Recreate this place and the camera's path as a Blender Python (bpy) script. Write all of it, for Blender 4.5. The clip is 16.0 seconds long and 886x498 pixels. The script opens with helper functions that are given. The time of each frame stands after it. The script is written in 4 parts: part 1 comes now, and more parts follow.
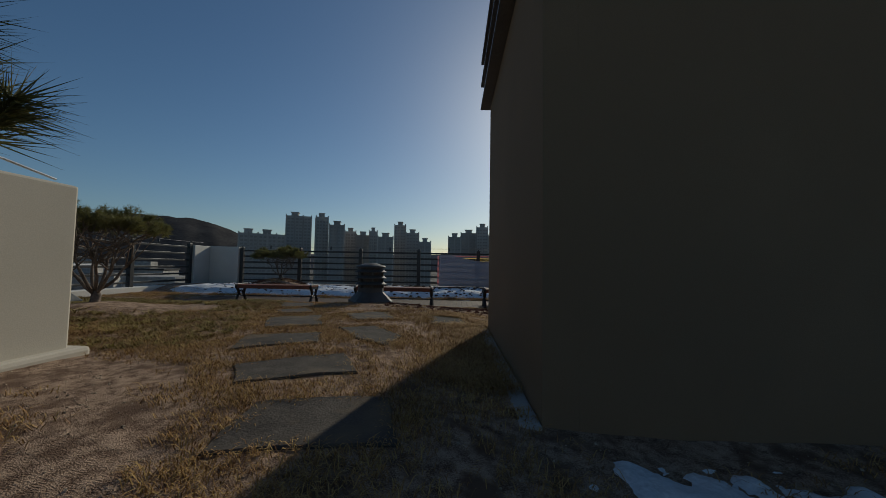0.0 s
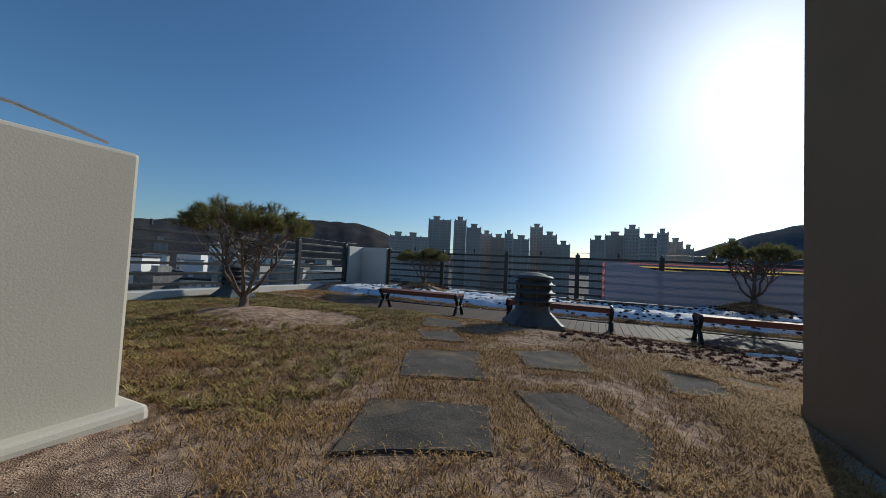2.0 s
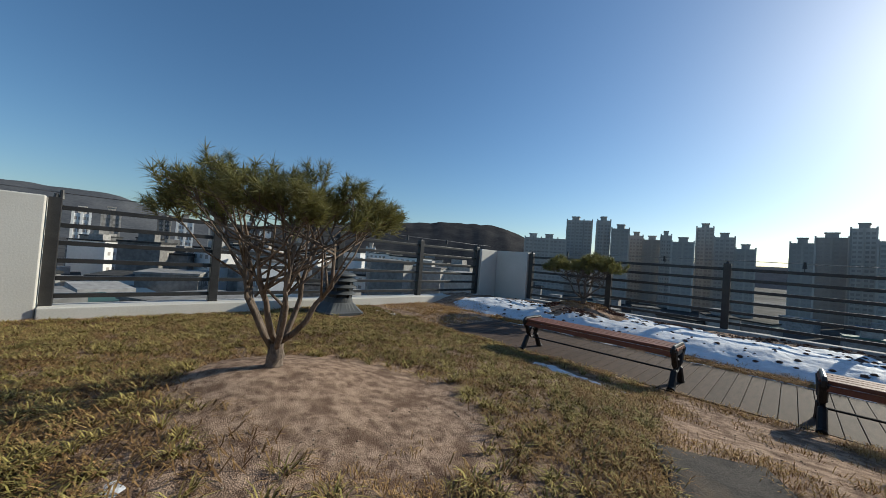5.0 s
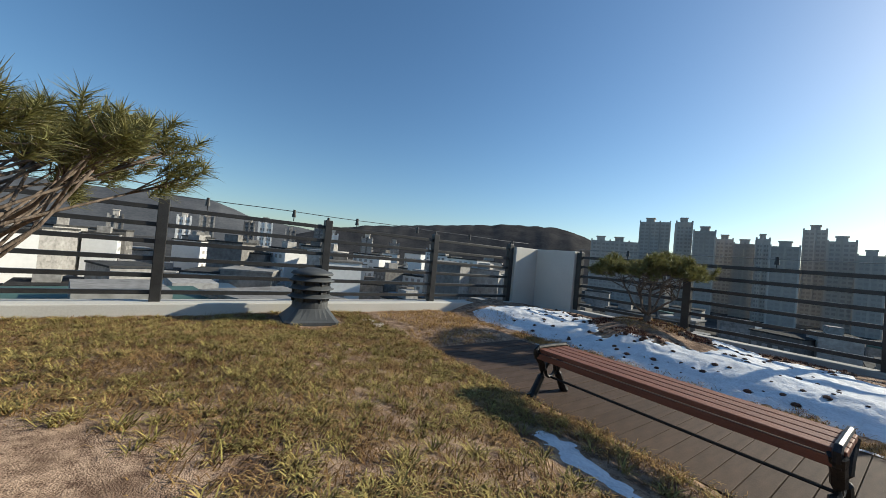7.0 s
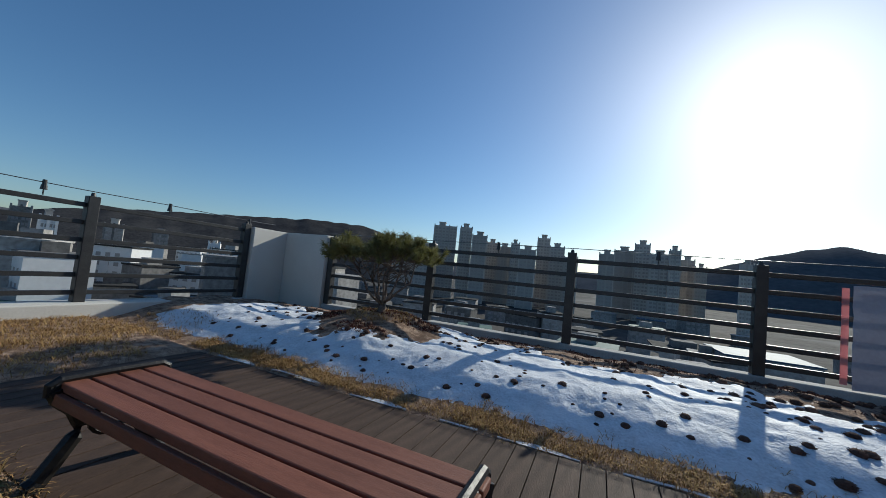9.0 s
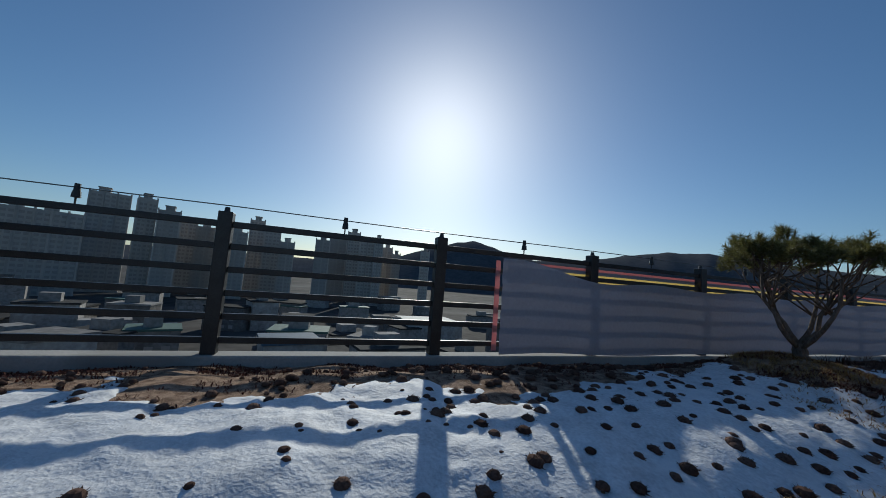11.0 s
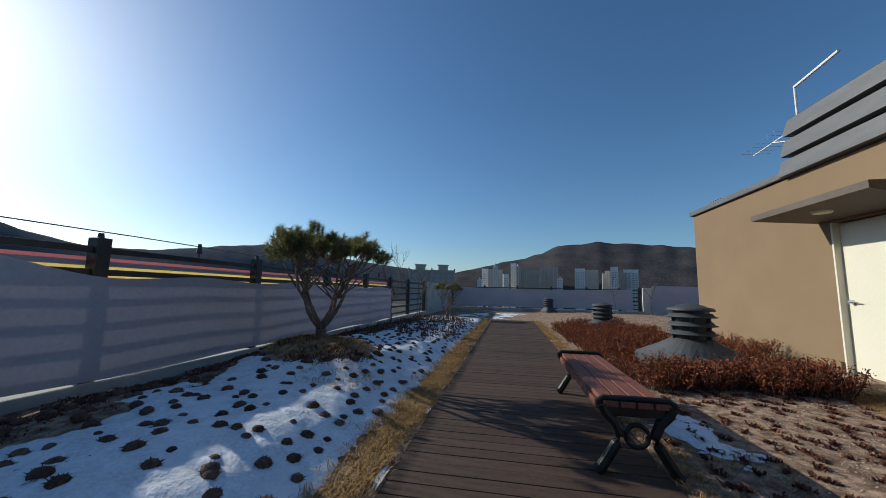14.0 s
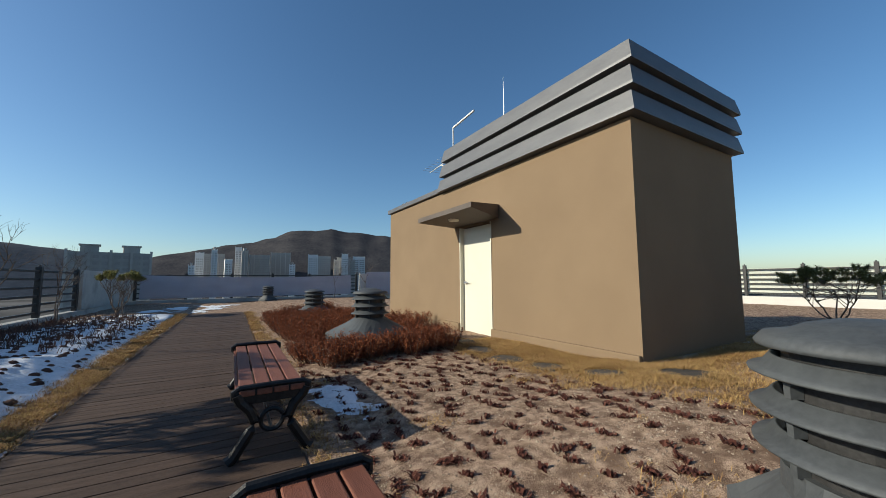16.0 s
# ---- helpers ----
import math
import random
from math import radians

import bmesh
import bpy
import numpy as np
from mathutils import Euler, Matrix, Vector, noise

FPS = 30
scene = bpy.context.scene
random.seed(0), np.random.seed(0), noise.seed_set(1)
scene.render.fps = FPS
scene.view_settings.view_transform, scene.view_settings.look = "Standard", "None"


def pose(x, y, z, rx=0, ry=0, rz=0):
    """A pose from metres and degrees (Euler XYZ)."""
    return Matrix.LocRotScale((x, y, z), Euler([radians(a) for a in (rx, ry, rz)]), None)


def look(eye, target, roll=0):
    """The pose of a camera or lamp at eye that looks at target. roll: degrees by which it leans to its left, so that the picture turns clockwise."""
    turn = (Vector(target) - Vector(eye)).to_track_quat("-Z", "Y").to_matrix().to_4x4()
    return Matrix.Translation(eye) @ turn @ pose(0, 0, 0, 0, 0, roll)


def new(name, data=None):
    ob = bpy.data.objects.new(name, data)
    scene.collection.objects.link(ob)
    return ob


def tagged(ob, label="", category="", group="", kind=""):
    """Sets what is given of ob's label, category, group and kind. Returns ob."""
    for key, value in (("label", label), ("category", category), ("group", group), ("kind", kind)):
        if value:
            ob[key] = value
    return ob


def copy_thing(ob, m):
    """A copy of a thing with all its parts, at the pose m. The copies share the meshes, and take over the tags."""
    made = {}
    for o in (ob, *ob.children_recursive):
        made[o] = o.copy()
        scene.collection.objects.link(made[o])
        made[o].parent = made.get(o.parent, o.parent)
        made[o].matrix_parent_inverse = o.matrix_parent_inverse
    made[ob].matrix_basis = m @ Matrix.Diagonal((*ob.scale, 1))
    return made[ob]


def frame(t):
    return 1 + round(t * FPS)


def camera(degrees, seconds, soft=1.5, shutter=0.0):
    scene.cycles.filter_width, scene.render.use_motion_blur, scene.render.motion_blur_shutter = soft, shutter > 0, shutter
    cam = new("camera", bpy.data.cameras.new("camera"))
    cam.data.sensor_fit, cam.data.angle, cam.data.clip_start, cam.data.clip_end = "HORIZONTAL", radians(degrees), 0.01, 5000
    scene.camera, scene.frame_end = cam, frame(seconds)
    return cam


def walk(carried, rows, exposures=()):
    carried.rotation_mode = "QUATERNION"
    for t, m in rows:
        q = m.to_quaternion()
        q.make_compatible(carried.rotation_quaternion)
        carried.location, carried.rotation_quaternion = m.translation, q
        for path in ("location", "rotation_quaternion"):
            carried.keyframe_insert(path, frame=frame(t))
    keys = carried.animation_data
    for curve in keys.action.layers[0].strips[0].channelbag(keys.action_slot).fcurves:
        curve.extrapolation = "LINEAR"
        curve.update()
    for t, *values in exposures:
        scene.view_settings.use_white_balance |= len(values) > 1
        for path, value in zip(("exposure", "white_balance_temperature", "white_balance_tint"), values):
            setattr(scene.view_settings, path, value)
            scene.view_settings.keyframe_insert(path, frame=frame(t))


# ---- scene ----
# ---- camera and walk ----
cam = camera(103.0, 16.0, soft=0.7)
# seconds, x, y, z, heading, pitch, lean
PATH = [
    (0, -0.193, 0.537, 1.003, 1.69, 2.80, 0.98),
    (0.5, -0.325, 0.984, 1.046, 4.91, 2.75, 1.50),
    (1, -0.551, 1.415, 1.062, 12.12, 2.55, 2.08),
    (1.5, -0.770, 1.814, 1.098, 18.80, 2.45, 2.54),
    (2, -1.025, 2.197, 1.101, 23.37, 2.48, 2.79),
    (2.5, -1.322, 2.587, 1.149, 28.39, 2.36, 2.94),
    (3, -1.619, 2.981, 1.211, 31.49, 2.29, 3.40),
    (3.5, -1.933, 3.341, 1.259, 33.20, 2.21, 3.70),
    (4, -2.254, 3.712, 1.258, 36.12, 1.95, 3.84),
    (5.2, -2.925, 4.806, 1.266, 46.79, 1.28, 4.54),
    (6.5, -3.374, 6.052, 1.248, 55.02, 0.67, 5.23),
    (7, -3.471, 6.557, 1.246, 54.72, 0.98, 5.23),
    (7.5, -3.521, 7.011, 1.241, 51.65, 1.51, 5.48),
    (8, -3.595, 7.459, 1.201, 45.01, 2.07, 5.66),
    (8.5, -3.526, 7.941, 1.173, 34.91, 2.87, 5.76),
    (9, -3.412, 8.447, 1.133, 24.25, 3.53, 5.68),
    (9.5, -3.301, 8.974, 1.108, 13.60, 4.05, 5.32),
    (10, -3.196, 9.468, 1.079, 1.34, 4.77, 5.08),
    (10.6, -3.069, 9.957, 1.074, -11.49, 5.02, 4.70),
    (11.3, -2.799, 10.372, 1.104, -25.48, 5.33, 4.06),
    (12.5, -2.231, 10.594, 1.154, -47.69, 5.65, 3.07),
    (13, -2.123, 10.522, 1.143, -56.84, 6.25, 2.59),
    (13.5, -2.061, 10.390, 1.139, -67.70, 6.71, 2.01),
    (14, -2.024, 10.236, 1.151, -79.34, 6.91, 1.23),
    (14.5, -2.004, 10.076, 1.155, -90.86, 6.64, 0.56),
    (15, -2.019, 9.893, 1.144, -101.67, 6.10, 0.08),
    (15.5, -2.092, 9.728, 1.153, -111.97, 5.58, -0.25),
    (16, -2.184, 9.69, 1.19, -120.85, 4.97, -0.37),
]


def aim(x, y, z, heading, pitch, lean):
    a, b = radians(heading), radians(pitch)
    way = Vector((-math.sin(a) * math.cos(b), math.cos(a) * math.cos(b), math.sin(b)))
    return look(Vector((x, y, z)), Vector((x, y, z)) + way * 5, lean)


walk(cam, [(r[0], aim(*r[1:])) for r in PATH],
     exposures=[(a, b, k, 3) for a, b, k in (
         (0.0, -1.0, 6100), (0.3, -0.7, 6050), (0.7, -0.4, 5950), (1.2, -0.2, 5650), (2.0, -0.25, 5550), (3.0, -0.25, 5550), (4.0, -0.14, 5680), (6.5, 0.35, 6150), (7.2, 0.38, 6150),
         (9.0, -0.1, 5600), (9.5, -0.37, 5600), (10.0, -0.62, 5600), (12.5, -0.57, 5500), (13.5, -0.27, 5600), (14.5, 0.14, 5800), (15.2, 0.26, 5900), (16.0, 0.24, 5980))])


# ---- sky and sun ----
SUN_YAW, SUN_UP = -18.3, 25.4
world = bpy.data.worlds.new("world")
scene.world = world
world.use_nodes = True
wn = world.node_tree
sky = wn.nodes.new("ShaderNodeTexSky")
sky.sky_type, sky.sun_disc = "NISHITA", False
sky.sun_elevation, sky.sun_rotation = radians(SUN_UP), radians(-SUN_YAW)
sky.altitude, sky.air_density, sky.dust_density, sky.ozone_density = 50, 1.0, 0.68, 2.8
vivid = wn.nodes.new("ShaderNodeHueSaturation")
vivid.inputs["Saturation"].default_value = 1.1
wn.links.new(sky.outputs[0], vivid.inputs["Color"])
wn.links.new(vivid.outputs[0], wn.nodes["Background"].inputs[0])
wn.nodes["Background"].inputs[1].default_value = 0.1
sun_data = bpy.data.lights.new("sun", "SUN")
sun_data.energy, sun_data.angle, sun_data.color = 4.9, radians(0.55), (1.0, 0.875, 0.7)
sun = new("sun", sun_data)
sa, su = radians(SUN_YAW), radians(SUN_UP)
SUN_DIR = Vector((-math.sin(sa) * math.cos(su), math.cos(sa) * math.cos(su), math.sin(su)))
sun.matrix_world = look(SUN_DIR * 60, (0, 0, 0))


# ---- materials ----
def mat(name, a, b, scale=8.0, rough=0.8, metal=0.0, bump=0.15, fine=60.0, stretch=(1, 1, 1), spots=None, spec=0.4, rand=0.0, span=(0.34, 0.66)):
    """Two colours mixed by coarse and fine noise, with a fine relief; spots: a third colour in patches."""
    m = bpy.data.materials.new(name)
    m.use_nodes = True
    t = m.node_tree
    n, l = t.nodes, t.links
    p = n["Principled BSDF"]
    p.inputs["Roughness"].default_value, p.inputs["Metallic"].default_value = rough, metal
    p.inputs["Specular IOR Level"].default_value = spec
    co, mp = n.new("ShaderNodeTexCoord"), n.new("ShaderNodeMapping")
    mp.inputs["Scale"].default_value = stretch
    l.new(co.outputs["Object"], mp.inputs[0])
    big, small = n.new("ShaderNodeTexNoise"), n.new("ShaderNodeTexNoise")
    big.inputs["Scale"].default_value, big.inputs["Detail"].default_value = scale, 5
    small.inputs["Scale"].default_value, small.inputs["Detail"].default_value = fine, 3
    l.new(mp.outputs[0], big.inputs[0]), l.new(mp.outputs[0], small.inputs[0])
    add = n.new("ShaderNodeMath")
    add.operation = "MULTIPLY_ADD"
    add.inputs[1].default_value = 0.5
    l.new(small.outputs[0], add.inputs[0])
    half = n.new("ShaderNodeMath")
    half.operation, half.inputs[1].default_value = "MULTIPLY", 0.5
    l.new(big.outputs[0], half.inputs[0]), l.new(half.outputs[0], add.inputs[2])
    ramp = n.new("ShaderNodeValToRGB")
    ramp.color_ramp.elements[0].position, ramp.color_ramp.elements[1].position = span
    ramp.color_ramp.elements[0].color, ramp.color_ramp.elements[1].color = (*a, 1), (*b, 1)
    l.new(add.outputs[0], ramp.inputs[0])
    out = ramp.outputs[0]
    if spots:
        third, mix, cut = n.new("ShaderNodeTexNoise"), n.new("ShaderNodeMix"), n.new("ShaderNodeValToRGB")
        third.inputs["Scale"].default_value, third.inputs["Detail"].default_value = scale * 0.37, 6
        l.new(mp.outputs[0], third.inputs[0]), l.new(third.outputs[0], cut.inputs[0])
        cut.color_ramp.elements[0].position, cut.color_ramp.elements[1].position = 0.52, 0.66
        mix.data_type = "RGBA"
        mix.inputs[7].default_value = (*spots, 1)
        l.new(cut.outputs[0], mix.inputs[0]), l.new(out, mix.inputs[6])
        out = mix.outputs[2]
    if rand:
        info, hsv, ma = n.new("ShaderNodeObjectInfo"), n.new("ShaderNodeHueSaturation"), n.new("ShaderNodeMath")
        ma.operation, ma.inputs[1].default_value, ma.inputs[2].default_value = "MULTIPLY_ADD", 2 * rand, 1 - rand
        l.new(info.outputs["Random"], ma.inputs[0]), l.new(ma.outputs[0], hsv.inputs["Value"]), l.new(out, hsv.inputs["Color"])
        out = hsv.outputs[0]
    l.new(out, p.inputs["Base Color"])
    if bump:
        bn = n.new("ShaderNodeBump")
        bn.inputs["Strength"].default_value, bn.inputs["Distance"].default_value = bump, 0.02
        l.new(add.outputs[0], bn.inputs["Height"]), l.new(bn.outputs[0], p.inputs["Normal"])
    return m


def island(m, spread, hue=0.0):
    """Lets a material's value and hue wander from one loose piece of a mesh to the next."""
    n, l = m.node_tree.nodes, m.node_tree.links
    p = n["Principled BSDF"]
    src = p.inputs["Base Color"].links[0].from_socket
    geo, hsv, ma, mh = n.new("ShaderNodeNewGeometry"), n.new("ShaderNodeHueSaturation"), n.new("ShaderNodeMath"), n.new("ShaderNodeMath")
    ma.operation, ma.inputs[1].default_value, ma.inputs[2].default_value = "MULTIPLY_ADD", 2 * spread, 1 - spread
    mh.operation, mh.inputs[1].default_value, mh.inputs[2].default_value = "MULTIPLY_ADD", 2 * hue, 0.5 - hue
    l.new(geo.outputs["Random Per Island"], ma.inputs[0]), l.new(geo.outputs["Random Per Island"], mh.inputs[0])
    l.new(ma.outputs[0], hsv.inputs["Value"]), l.new(mh.outputs[0], hsv.inputs["Hue"]), l.new(src, hsv.inputs["Color"])
    l.new(hsv.outputs[0], p.inputs["Base Color"])
    return m


def glow_through(m, share, tint):
    """Thin cloth or leaf: part of the light passes through."""
    n, l = m.node_tree.nodes, m.node_tree.links
    p, out = n["Principled BSDF"], n["Material Output"]
    tr, mix = n.new("ShaderNodeBsdfTranslucent"), n.new("ShaderNodeMixShader")
    tr.inputs[0].default_value = (*tint, 1)
    mix.inputs[0].default_value = share
    l.new(p.outputs[0], mix.inputs[1]), l.new(tr.outputs[0], mix.inputs[2]), l.new(mix.outputs[0], out.inputs["Surface"])
    return m


SOIL = mat("decomposed_granite", (0.13, 0.08, 0.055), (0.5, 0.355, 0.25), 14.0, 0.97, bump=1.0, fine=150, span=(0.4, 0.6), spots=(0.165, 0.106, 0.072), spec=0.08)
GRIT = island(mat("granite_grit", (0.2, 0.145, 0.1), (0.46, 0.37, 0.28), 30.0, 0.95, bump=0.3, fine=200, spec=0.1), 0.45, 0.01)
SNOW = mat("old_snow", (0.58, 0.585, 0.6), (0.86, 0.87, 0.89), 7.0, 0.7, bump=0.6, fine=45, spec=0.25, spots=(0.8, 0.8, 0.81))
SLATE = mat("dark_slate", (0.05, 0.044, 0.04), (0.115, 0.1, 0.086), 7.0, 0.95, bump=0.4, fine=90, spots=(0.15, 0.115, 0.08), rand=0.15, spec=0.1)
DECK = mat("weathered_deck", (0.045, 0.029, 0.021), (0.1, 0.065, 0.047), 4.0, 0.78, bump=0.3, fine=40, stretch=(6, 1, 6), rand=0.14, spec=0.2)
CONCRETE = mat("kerb_concrete", (0.36, 0.35, 0.33), (0.48, 0.46, 0.43), 3.0, 0.9, bump=0.25, fine=45, spots=(0.3, 0.29, 0.27), spec=0.2)
PARAPET = mat("parapet_paint", (0.53, 0.505, 0.46), (0.63, 0.605, 0.555), 1.3, 0.85, bump=0.12, fine=50, spots=(0.55, 0.53, 0.48), spec=0.2)
FENCE = mat("dark_fence_paint", (0.028, 0.027, 0.027), (0.055, 0.053, 0.052), 6.0, 0.42, metal=0.2, bump=0.08, fine=80)
STUCCO = mat("tan_stucco", (0.21, 0.148, 0.092), (0.245, 0.174, 0.108), 1.2, 0.95, bump=0.2, fine=140, spots=(0.214, 0.151, 0.094), spec=0.12)
PALE = mat("pale_stucco", (0.48, 0.44, 0.37), (0.57, 0.52, 0.44), 1.4, 0.92, bump=0.08, fine=120, spots=(0.45, 0.41, 0.34), spec=0.15)
BAND = mat("grey_cornice_metal", (0.105, 0.105, 0.11), (0.15, 0.148, 0.15), 2.0, 0.5, metal=0.3, bump=0.03, fine=30, stretch=(1, 1, 4))
DOORW = mat("cream_door_paint", (0.64, 0.6, 0.48), (0.7, 0.66, 0.54), 1.0, 0.5, bump=0.03, fine=60)
STEEL = mat("galvanised_steel", (0.5, 0.5, 0.5), (0.62, 0.62, 0.62), 9.0, 0.35, metal=0.9, bump=0.05)
VENT = mat("grey_vent_plastic", (0.045, 0.048, 0.051), (0.075, 0.08, 0.084), 4.0, 0.65, bump=0.08, fine=50, spots=(0.095, 0.1, 0.1))
BENCHW = mat("bench_slat_wood", (0.13, 0.043, 0.024), (0.21, 0.077, 0.044), 4.0, 0.65, bump=0.25, fine=45, stretch=(1, 9, 9), rand=0.12)
IRON = mat("black_cast_iron", (0.012, 0.011, 0.011), (0.03, 0.028, 0.027), 12.0, 0.45, metal=0.4, bump=0.2, fine=80)
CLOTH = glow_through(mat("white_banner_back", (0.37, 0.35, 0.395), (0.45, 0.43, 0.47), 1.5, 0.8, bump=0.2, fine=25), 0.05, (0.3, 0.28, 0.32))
CLOTHS = glow_through(mat("printed_banner_back", (0.66, 0.66, 0.58), (0.78, 0.78, 0.66), 0.9, 0.8, bump=0.2, fine=3), 0.3, (0.6, 0.62, 0.45))
PINK = glow_through(mat("pink_banner_stripe", (0.58, 0.28, 0.29), (0.66, 0.35, 0.35), 2, 0.7, bump=0), 0.45, (0.8, 0.45, 0.45))
YELLOW = glow_through(mat("yellow_banner_stripe", (0.72, 0.6, 0.24), (0.8, 0.68, 0.32), 2, 0.7, bump=0), 0.6, (0.95, 0.82, 0.42))
BARK = mat("pine_bark", (0.085, 0.065, 0.05), (0.23, 0.18, 0.145), 14.0, 0.95, bump=0.9, fine=50, stretch=(1, 1, 0.4), spec=0.1)
NEEDLE = glow_through(island(mat("pine_needles", (0.1, 0.1, 0.034), (0.22, 0.195, 0.075), 3.0, 0.6, bump=0, spec=0.3), 0.35, 0.02), 0.25, (0.22, 0.21, 0.07))
GRASSG = island(mat("green_yellow_blades", (0.13, 0.108, 0.03), (0.42, 0.315, 0.115), 1.6, 0.8, bump=0, spec=0.15), 0.5, 0.015)
GRASSD = island(mat("dry_straw_grass", (0.25, 0.14, 0.05), (0.5, 0.315, 0.13), 1.8, 0.85, bump=0, spec=0.15), 0.4, 0.015)
THATCH = island(mat("dead_brown_thatch", (0.13, 0.072, 0.032), (0.34, 0.21, 0.092), 2.2, 0.9, bump=0, spec=0.1), 0.45, 0.012)
DEAD = island(mat("dead_plant_stems", (0.06, 0.036, 0.028), (0.17, 0.105, 0.08), 5.0, 0.95, bump=0, spec=0.05), 0.35, 0.005)
REDLEAF = island(mat("red_brown_shrub_leaves", (0.11, 0.033, 0.016), (0.27, 0.088, 0.038), 3.0, 0.8, bump=0, spec=0.1), 0.4, 0.006)
WITHER = island(mat("withered_leaf", (0.055, 0.02, 0.016), (0.16, 0.064, 0.044), 6.0, 0.9, bump=0, spec=0.1), 0.35, 0.005)
WIRE = mat("bare_wire", (0.10, 0.10, 0.10), (0.2, 0.2, 0.2), 9.0, 0.4, metal=0.8, bump=0)
# hill colours carry a blue-grey distance haze, strongest and palest in HILLFAR
HILL = mat("hazed_winter_woodland", (0.034, 0.035, 0.041), (0.085, 0.079, 0.079), 0.03, 1.0, bump=1.0, fine=0.35, spec=0.0)
HILLFAR = mat("haze_toned_hill", (0.07, 0.075, 0.084), (0.12, 0.122, 0.13), 0.01, 1.0, bump=0.6, fine=0.1, spec=0.0)
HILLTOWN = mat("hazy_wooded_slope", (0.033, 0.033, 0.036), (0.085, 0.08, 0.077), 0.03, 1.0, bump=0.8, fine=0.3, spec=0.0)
CANOPY = mat("brown_canopy_metal", (0.085, 0.066, 0.052), (0.12, 0.094, 0.075), 2.0, 0.6, bump=0.05, fine=30)
# white paint; on the eastern blocks it also stands for sunlit faces
WHITE2 = mat("white_block_paint", (0.68, 0.67, 0.65), (0.78, 0.77, 0.75), 0.1, 0.9, bump=0, fine=1.0, spec=0.1)
CITY = mat("city_ground", (0.035, 0.034, 0.033), (0.1, 0.092, 0.085), 0.03, 0.95, bump=0, fine=0.2, spots=(0.13, 0.125, 0.12), spec=0.1)
# tower walls raised in tone for haze, as colour
TOWER = mat("hazed_concrete", (0.4, 0.37, 0.335), (0.48, 0.445, 0.405), 0.05, 0.9, bump=0, fine=0.4, spec=0.1, rand=0.18)
# panes kept close to the wall tone: contrast lost to haze, put into colour
PANE = mat("hazed_window_glass", (0.29, 0.27, 0.25), (0.36, 0.335, 0.31), 0.3, 0.6, bump=0, fine=2)
WHITEB = mat("white_house_render", (0.17, 0.16, 0.15), (0.36, 0.345, 0.325), 0.2, 0.9, bump=0, fine=1.0, spec=0.1, rand=0.45)
ROOFG = mat("grey_flat_roof", (0.03, 0.03, 0.03), (0.08, 0.078, 0.075), 0.3, 0.95, bump=0, fine=1.0, spec=0.1, rand=0.3)
BLUEROOF = mat("blue_roof_paint", (0.04, 0.075, 0.12), (0.06, 0.11, 0.17), 0.3, 0.7, bump=0, fine=2)
GREENROOF = mat("green_roof_paint", (0.05, 0.1, 0.085), (0.075, 0.14, 0.115), 0.3, 0.7, bump=0, fine=2)


# ---- mesh helpers ----
def box(bm, x0, y0, z0, x1, y1, z1, bevel=0.0):
    r = bmesh.ops.create_cube(bm, size=1.0, matrix=Matrix.Translation(((x0 + x1) / 2, (y0 + y1) / 2, (z0 + z1) / 2)) @ Matrix.Diagonal((x1 - x0, y1 - y0, z1 - z0, 1)))
    if bevel:
        es = {e for v in r["verts"] for e in v.link_edges}
        bmesh.ops.bevel(bm, geom=list(es), offset=bevel, segments=2, affect="EDGES", profile=0.5)
    return bm


def rod(bm, a, b, r0, r1=None, seg=8, caps=True):
    a, b = Vector(a), Vector(b)
    d = b - a
    m = Matrix.Translation((a + b) / 2) @ d.to_track_quat("Z", "Y").to_matrix().to_4x4()
    bmesh.ops.create_cone(bm, cap_ends=caps, segments=seg, radius1=r0, radius2=r0 if r1 is None else r1, depth=d.length, matrix=m)
    return bm


def lathe(bm, profile, seg=28):
    """A turned body from (radius, height) pairs."""
    rings = [[bm.verts.new((r * math.cos(2 * math.pi * k / seg), r * math.sin(2 * math.pi * k / seg), z)) for k in range(seg)] for r, z in profile]
    for lo, hi in zip(rings, rings[1:]):
        for k in range(seg):
            bm.faces.new((lo[k], lo[(k + 1) % seg], hi[(k + 1) % seg], hi[k]))
    bm.faces.new(list(reversed(rings[0]))), bm.faces.new(rings[-1])
    return bm


def tube(bm, pts, radii, seg=7):
    """A bent tapering tube through points."""
    rings = []
    for i, p in enumerate(pts):
        d = (Vector(pts[min(i + 1, len(pts) - 1)]) - Vector(pts[max(i - 1, 0)])).normalized()
        q = d.to_track_quat("Z", "Y")
        rings.append([bm.verts.new(Vector(p) + q @ Vector((radii[i] * math.cos(2 * math.pi * k / seg), radii[i] * math.sin(2 * math.pi * k / seg), 0))) for k in range(seg)])
    for lo, hi in zip(rings, rings[1:]):
        for k in range(seg):
            bm.faces.new((lo[k], lo[(k + 1) % seg], hi[(k + 1) % seg], hi[k]))
    bm.faces.new(list(reversed(rings[0]))), bm.faces.new(rings[-1])
    return bm


def finish(name, bm, material, smooth=False):
    me = bpy.data.meshes.new(name)
    bmesh.ops.recalc_face_normals(bm, faces=bm.faces)
    bm.to_mesh(me)
    bm.free()
    me.materials.append(material)
    if smooth:
        me.shade_smooth()
    return me


def part(name, bm, material, parent=None, label="", smooth=False):
    ob = new(name, finish(name, bm, material, smooth) if isinstance(bm, bmesh.types.BMesh) else bm)
    ob.parent = parent
    return tagged(ob, label)


